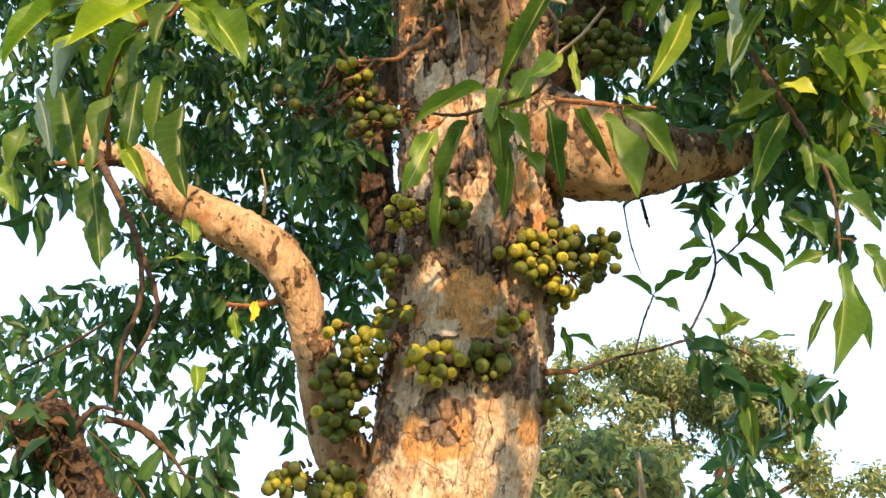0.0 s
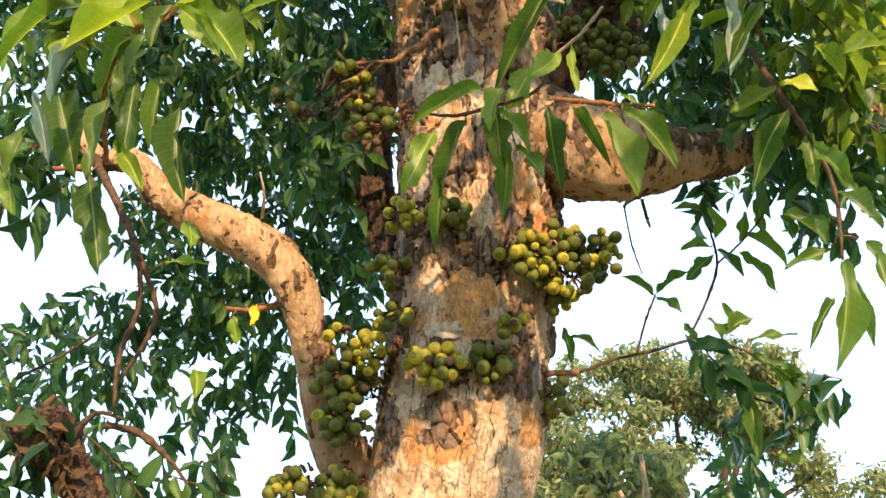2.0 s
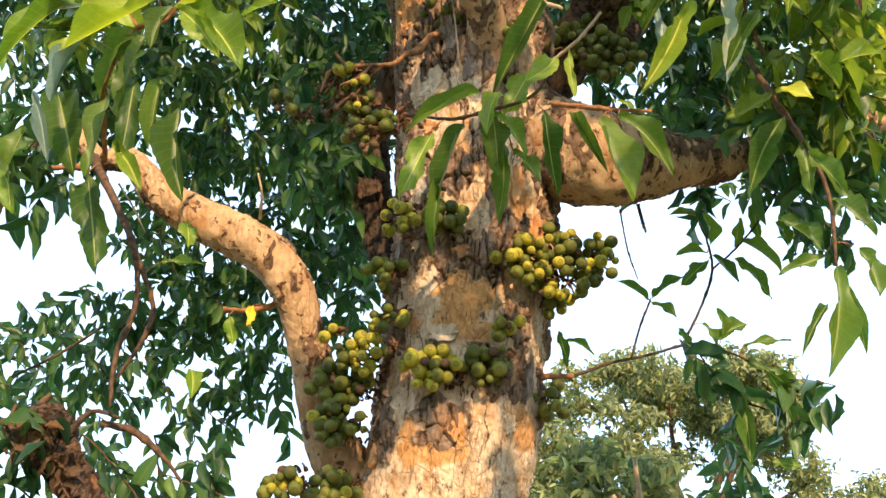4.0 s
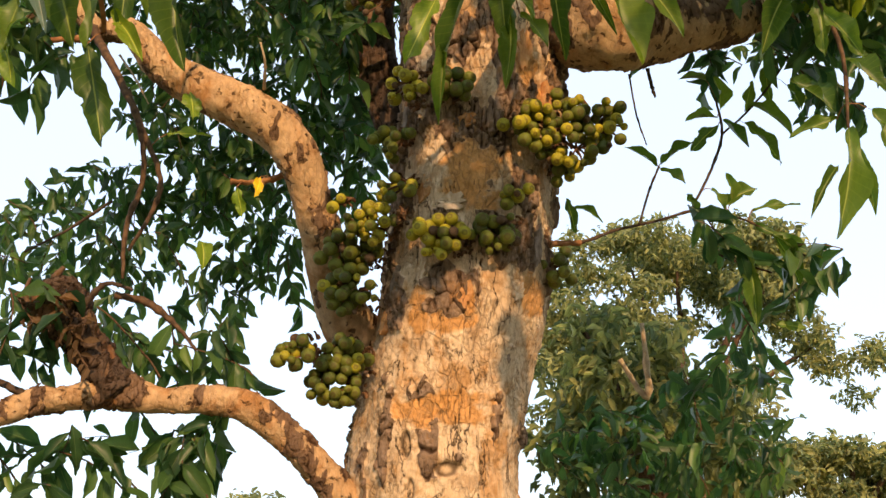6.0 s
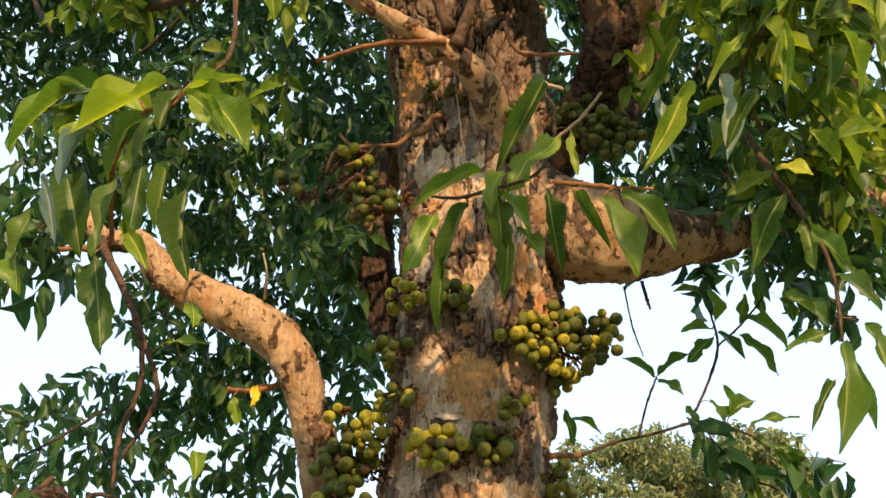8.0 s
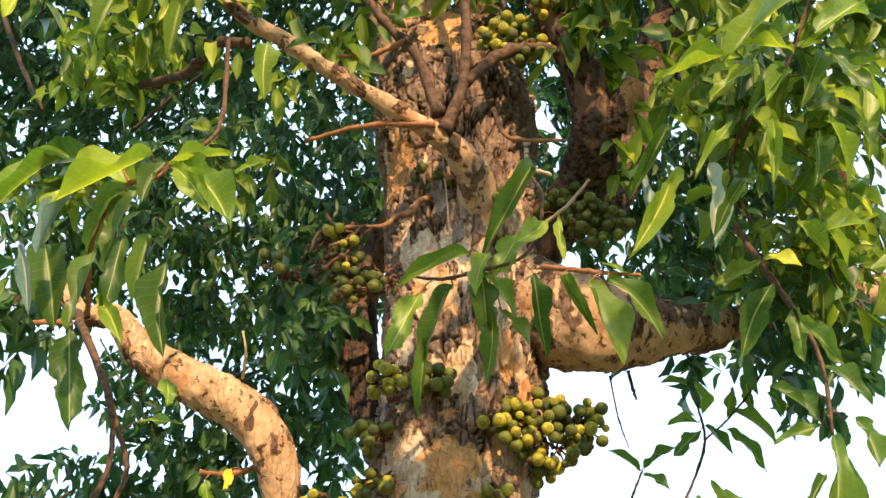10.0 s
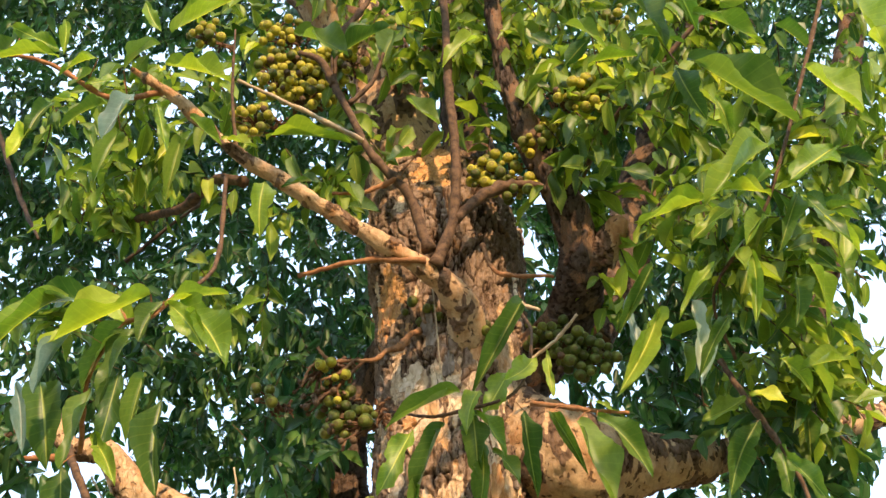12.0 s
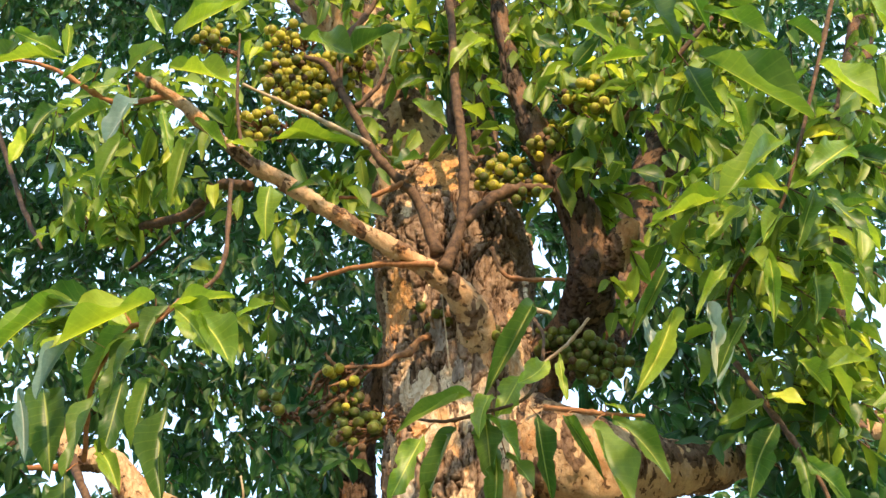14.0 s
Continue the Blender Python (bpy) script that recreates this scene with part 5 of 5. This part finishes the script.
FRONT_FOLIAGE_MASSES.append(((0.33, 2.90, 4.86), (0.33, 0.15, 0.28), 60))
FRONT_FOLIAGE_MASSES.append(((-0.16, 3.00, 5.52), (0.32, 0.10, 0.16), 30))
FRONT_FOLIAGE_MASSES.append(((-0.87, 3.05, 4.93), (0.34, 0.15, 0.34), 60))
FRONT_FOLIAGE_MASSES.append(((0.62, 3.10, 3.90), (0.17, 0.15, 0.17), 30))
FRONT_FOLIAGE_MASSES.append(((0.95, 2.80, 4.38), (0.43, 0.20, 0.32), 130))
FRONT_FOLIAGE_MASSES.append(((-0.27, 2.95, 4.73), (0.16, 0.10, 0.28), 34))
FRONT_FOLIAGE_MASSES.append(((-0.63, 3.00, 5.55), (0.42, 0.10, 0.13), 40))
FRONT_FOLIAGE_MASSES.append(((1.43, 3.30, 5.86), (0.35, 0.15, 0.35), 80))
FRONT_FOLIAGE_MASSES.append(((1.96, 3.00, 5.48), (0.26, 0.15, 0.37), 50))
FRONT_FOLIAGE_MASSES.append(((-0.67, 3.00, 5.95), (0.42, 0.10, 0.22), 60))
FRONT_FOLIAGE_MASSES.append(((1.25, 3.3, 5.1), (0.38, 0.2, 0.5), 190))
FRONT_FOLIAGE_MASSES.append(((1.95, 3.1, 4.9), (0.3, 0.2, 0.5), 150))
FRONT_FOLIAGE_MASSES.append(((0.63, 2.8, 5.2), (0.3, 0.15, 0.35), 110))
FRONT_FOLIAGE_MASSES.append(((0.03, 2.9, 5.2), (0.3, 0.12, 0.16), 60))
FRONT_FOLIAGE_MASSES.append(((0.5, 2.7, 4.5), (0.18, 0.12, 0.2), 36))
FRONT_FOLIAGE_MASSES.append(((-1.3, 3.3, 4.8), (0.35, 0.15, 0.3), 80))
FRONT_FOLIAGE_MASSES.append(((1.3, 3.3, 5.75), (0.4, 0.2, 0.4), 150))
FRONT_FOLIAGE_MASSES.append(((0.25, 3.05, 5.65), (0.35, 0.1, 0.3), 80))
FRONT_FOLIAGE_MASSES.append(((0.75, 3.0, 5.8), (0.3, 0.1, 0.3), 70))
FRONT_FOLIAGE_MASSES.append(((1.3, 3.0, 3.52), (0.2, 0.1, 0.13), 60))
FRONT_FOLIAGE_MASSES.append(((1.6, 3.2, 3.72), (0.22, 0.12, 0.18), 70))
FRONT_FOLIAGE_MASSES.append(((1.42, 3.2, 6.15), (0.35, 0.15, 0.4), 120))
FRONT_FOLIAGE_MASSES.append(((0.2, 2.95, 5.95), (0.3, 0.1, 0.25), 70))
FRONT_FOLIAGE_MASSES.append(((-1.44, 3.6, 4.74), (0.3, 0.2, 0.2), 50))
FRONT_FOLIAGE_MASSES.append(((-1.3, 3.4, 4.1), (0.25, 0.15, 0.2), 40))
FRONT_FOLIAGE_MASSES.append(((-0.8, 3.5, 4.31), (0.2, 0.12, 0.2), 36))
foliage("front_foliage", SUN_TONED_LEAF, tree, FRONT_FOLIAGE_MASSES, 0.14, 8, label="sprays of long green leaves, lightened to look sunlit")
SIDE_FOLIAGE_MASSES = []
SIDE_FOLIAGE_MASSES.append(((1.25, 3.70, 3.45), (0.25, 0.20, 0.14), 45))
SIDE_FOLIAGE_MASSES.append(((1.50, 3.50, 3.35), (0.21, 0.20, 0.19), 50))
SIDE_FOLIAGE_MASSES.append(((0.94, 3.40, 2.62), (0.16, 0.10, 0.08), 18))
SIDE_FOLIAGE_MASSES.append(((1.15, 3.40, 2.54), (0.15, 0.10, 0.10), 26))
SIDE_FOLIAGE_MASSES.append(((1.04, 3.50, 2.39), (0.10, 0.10, 0.10), 12))
SIDE_FOLIAGE_MASSES.append(((1.10, 3.90, 2.24), (0.19, 0.20, 0.24), 40))
SIDE_FOLIAGE_MASSES.append(((-0.80, 3.20, 1.92), (0.28, 0.15, 0.08), 75))
SIDE_FOLIAGE_MASSES.append(((-1.17, 3.20, 1.92), (0.17, 0.15, 0.08), 36))
SIDE_FOLIAGE_MASSES.append(((-1.35, 3.10, 2.19), (0.10, 0.15, 0.09), 18))
SIDE_FOLIAGE_MASSES.append(((-0.86, 3.30, 2.26), (0.24, 0.15, 0.11), 75))
SIDE_FOLIAGE_MASSES.append(((-1.30, 3.10, 1.85), (0.10, 0.15, 0.08), 22))
SIDE_FOLIAGE_MASSES.append(((-1.63, 3.80, 2.77), (0.15, 0.15, 0.09), 18))
SIDE_FOLIAGE_MASSES.append(((-1.22, 2.80, 3.11), (0.21, 0.20, 0.10), 60))
SIDE_FOLIAGE_MASSES.append(((1.34, 3.20, 3.38), (0.24, 0.20, 0.24), 110))
SIDE_FOLIAGE_MASSES.append(((1.21, 3.60, 3.92), (0.37, 0.20, 0.21), 120))
SIDE_FOLIAGE_MASSES.append(((1.08, 3.02, 3.34), (0.14, 0.08, 0.1), 30))
SIDE_FOLIAGE_MASSES.append(((0.95, 3.45, 3.58), (0.25, 0.15, 0.12), 70))
SIDE_FOLIAGE_MASSES.append(((-1.15, 2.95, 2.31), (0.10, 0.10, 0.07), 26))
SIDE_FOLIAGE_MASSES.append(((-0.50, 3.80, 3.72), (0.24, 0.20, 0.31), 220))
SIDE_FOLIAGE_MASSES.append(((-0.39, 3.45, 3.46), (0.13, 0.10, 0.19), 60))
foliage("side_foliage", SHADE_TONED_LEAF, tree, SIDE_FOLIAGE_MASSES, 0.125, 18, label="sprays of green leaves, darkened to look shaded")
foliage("dead_foliage", DEAD_LEAF, tree, [((-1.161, 2.940, 2.326), (0.1, 0.05, 0.06), 44), ((-1.083, 2.940, 2.189), (0.07, 0.04, 0.08), 24), ((-1.435, 3.600, 4.764), (0.16, 0.08, 0.06), 60)], 0.05, 12, 0.5, label="withered brown leaves")
# unseen leaf clumps added overhead to shade the upper trunk and dim the sky
foliage("overhanging_crown", SHADE_TONED_LEAF, tree, [
    ((0.62, 0.7, 4.45), (0.4, 0.6, 0.5), 110),
    ((0.57, 0.7, 4.1), (0.1, 0.15, 0.12), 34),
    ((0.62, 0.7, 5.1), (0.12, 0.2, 0.1), 36),
    ((0.69, 0.9, 3.4), (0.05, 0.12, 0.15), 13),
    ((1.08, 0.7, 5.2), (0.25, 0.35, 0.15), 90),
    ((0.18, 0.7, 3.88), (0.1, 0.2, 0.13), 48),
    ((0.15, 0.75, 4.85), (0.2, 0.3, 0.2), 60),
    ((0.4, 0.3, 5.9), (0.8, 0.9, 0.6), 50),
    ((0.0, 0.3, 9.2), (4.5, 2.6, 0.9), 6000),
    ((-4.2, 0.5, 7.6), (1.6, 2.6, 1.5), 2600),
    ((4.6, 0.8, 7.8), (1.6, 2.6, 1.5), 2600),
    ((0.0, 3.8, 8.4), (4.5, 3.0, 1.2), 5000),
], 0.17, 9)


# ---- trees in the distance ----
def far_tree(base, crown, seed, label, size):
    """A tree far off: a trunk, a limb to each mass of its crown, and the leaves."""
    root = tagged(new("background_tree"), label=label, category="tree", group="trees in the distance")
    root.matrix_basis = Matrix.Translation(base)
    b = Vector(base)
    mid = sum((Vector(c[0]) for c in crown), Vector()) / len(crown)
    fork = b.lerp(mid, 0.55)
    bark_tube("trunk", [(b.x, b.y, b.z - 0.1, 0.32), (b.x + 0.1, b.y, fork.z * 0.5, 0.24), (*fork, 0.19), (*b.lerp(mid, 0.9), 0.08)], OLD_SHADE_BARK, root, 24, 60, 0.12, 0.02, 0.03, (0.7, 0.7), seed)
    for c, r, n in crown[::max(1, len(crown) // 9)]:
        e = Vector(c)
        m = (fork + e) / 2 + Vector((0, 0, 0.25))
        twig("limb", [(*fork, 0.09), (*m, 0.06), (*e, 0.02)], TWIG_BROWN, root)
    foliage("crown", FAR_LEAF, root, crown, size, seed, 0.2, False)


def tiers(rnd, count, x0, x1, y, top, thick, leaves):
    """Flat pads of leaves under the line top(x) of a spreading crown, the upper ones the fullest."""
    pads = []
    for k in range(count):
        x = x0 + (x1 - x0) * (k + rnd.uniform(0.1, 0.9)) / count
        u = rnd.random() ** 1.6
        w = rnd.uniform(0.35, 0.85)
        pads.append(((x, y + rnd.uniform(-1.4, 1.4), top(x) - 0.25 - u * thick), (w, w * 0.9, w * rnd.uniform(0.3, 0.55)), int(leaves * w * w * (1.25 - 0.5 * u))))
    return pads


def crown_line(x):
    return 8.0 - 0.19 * (x - 4.5) ** 2 + 0.18 * math.sin(3.1 * x) + 0.1 * math.sin(7.3 * x + 1)


pad_rnd = random.Random(77)
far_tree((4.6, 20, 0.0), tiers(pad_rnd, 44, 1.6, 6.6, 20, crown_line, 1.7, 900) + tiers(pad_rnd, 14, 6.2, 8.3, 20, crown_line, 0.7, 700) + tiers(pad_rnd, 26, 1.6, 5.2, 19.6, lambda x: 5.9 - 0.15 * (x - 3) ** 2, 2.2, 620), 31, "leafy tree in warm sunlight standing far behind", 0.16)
far_tree((10.4, 26, 0.0), tiers(pad_rnd, 26, 6.6, 11.6, 26, lambda x: 4.3 - 0.06 * (x - 10.4) ** 2 + 0.15 * math.sin(4 * x), 1.9, 800), 32, "low bushy tree far behind, leaves coloured pale for haze", 0.22)
far_tree((-4.6, 30, 0.0), [
    ((-5.58, 30.00, 2.90), (1.12, 1.50, 0.40), 950),
    ((-6.69, 30.00, 2.61), (0.96, 1.50, 0.40), 570),
], 33, "low distant tree on the skyline", 0.24)
far_tree((1.9, 9.5, 0.0), [
    ((1.37, 9.00, 2.83), (0.59, 0.80, 0.54), 1300),
    ((1.93, 9.50, 2.48), (0.67, 0.80, 0.51), 1200),
    ((2.53, 9.50, 2.36), (0.46, 0.60, 0.41), 500),
    ((0.95, 9.00, 2.35), (0.34, 0.50, 0.53), 500),
    ((1.2, 9.0, 3.45), (0.3, 0.5, 0.25), 260),
    ((1.85, 9.2, 3.25), (0.4, 0.5, 0.28), 360),
    ((2.4, 9.4, 2.95), (0.35, 0.5, 0.25), 240),
], 34, "shaded bushy tree standing close behind", 0.14)

# unseen grove added behind the viewer to cut sky light, low enough for sun
for k, (gx, gy, gh) in enumerate([(-9.0, -6.5, 9.0), (-3.2, -10.0, 7.2), (3.4, -10.5, 7.0), (9.5, -7.0, 8.0), (-8.0, 0.0, 11.0), (8.5, 0.0, 11.0)]):
    far_tree((gx, gy, 0.0), [((gx - 1.6, gy, gh * 0.55), (2.0, 1.2, gh * 0.42), 900), ((gx + 1.7, gy + 0.3, gh * 0.55), (2.0, 1.2, gh * 0.42), 900), ((gx, gy - 0.4, gh * 0.65), (2.0, 1.2, gh * 0.36), 900)], 40 + k, "unseen leafy green tree added behind to block sky light", 0.42)
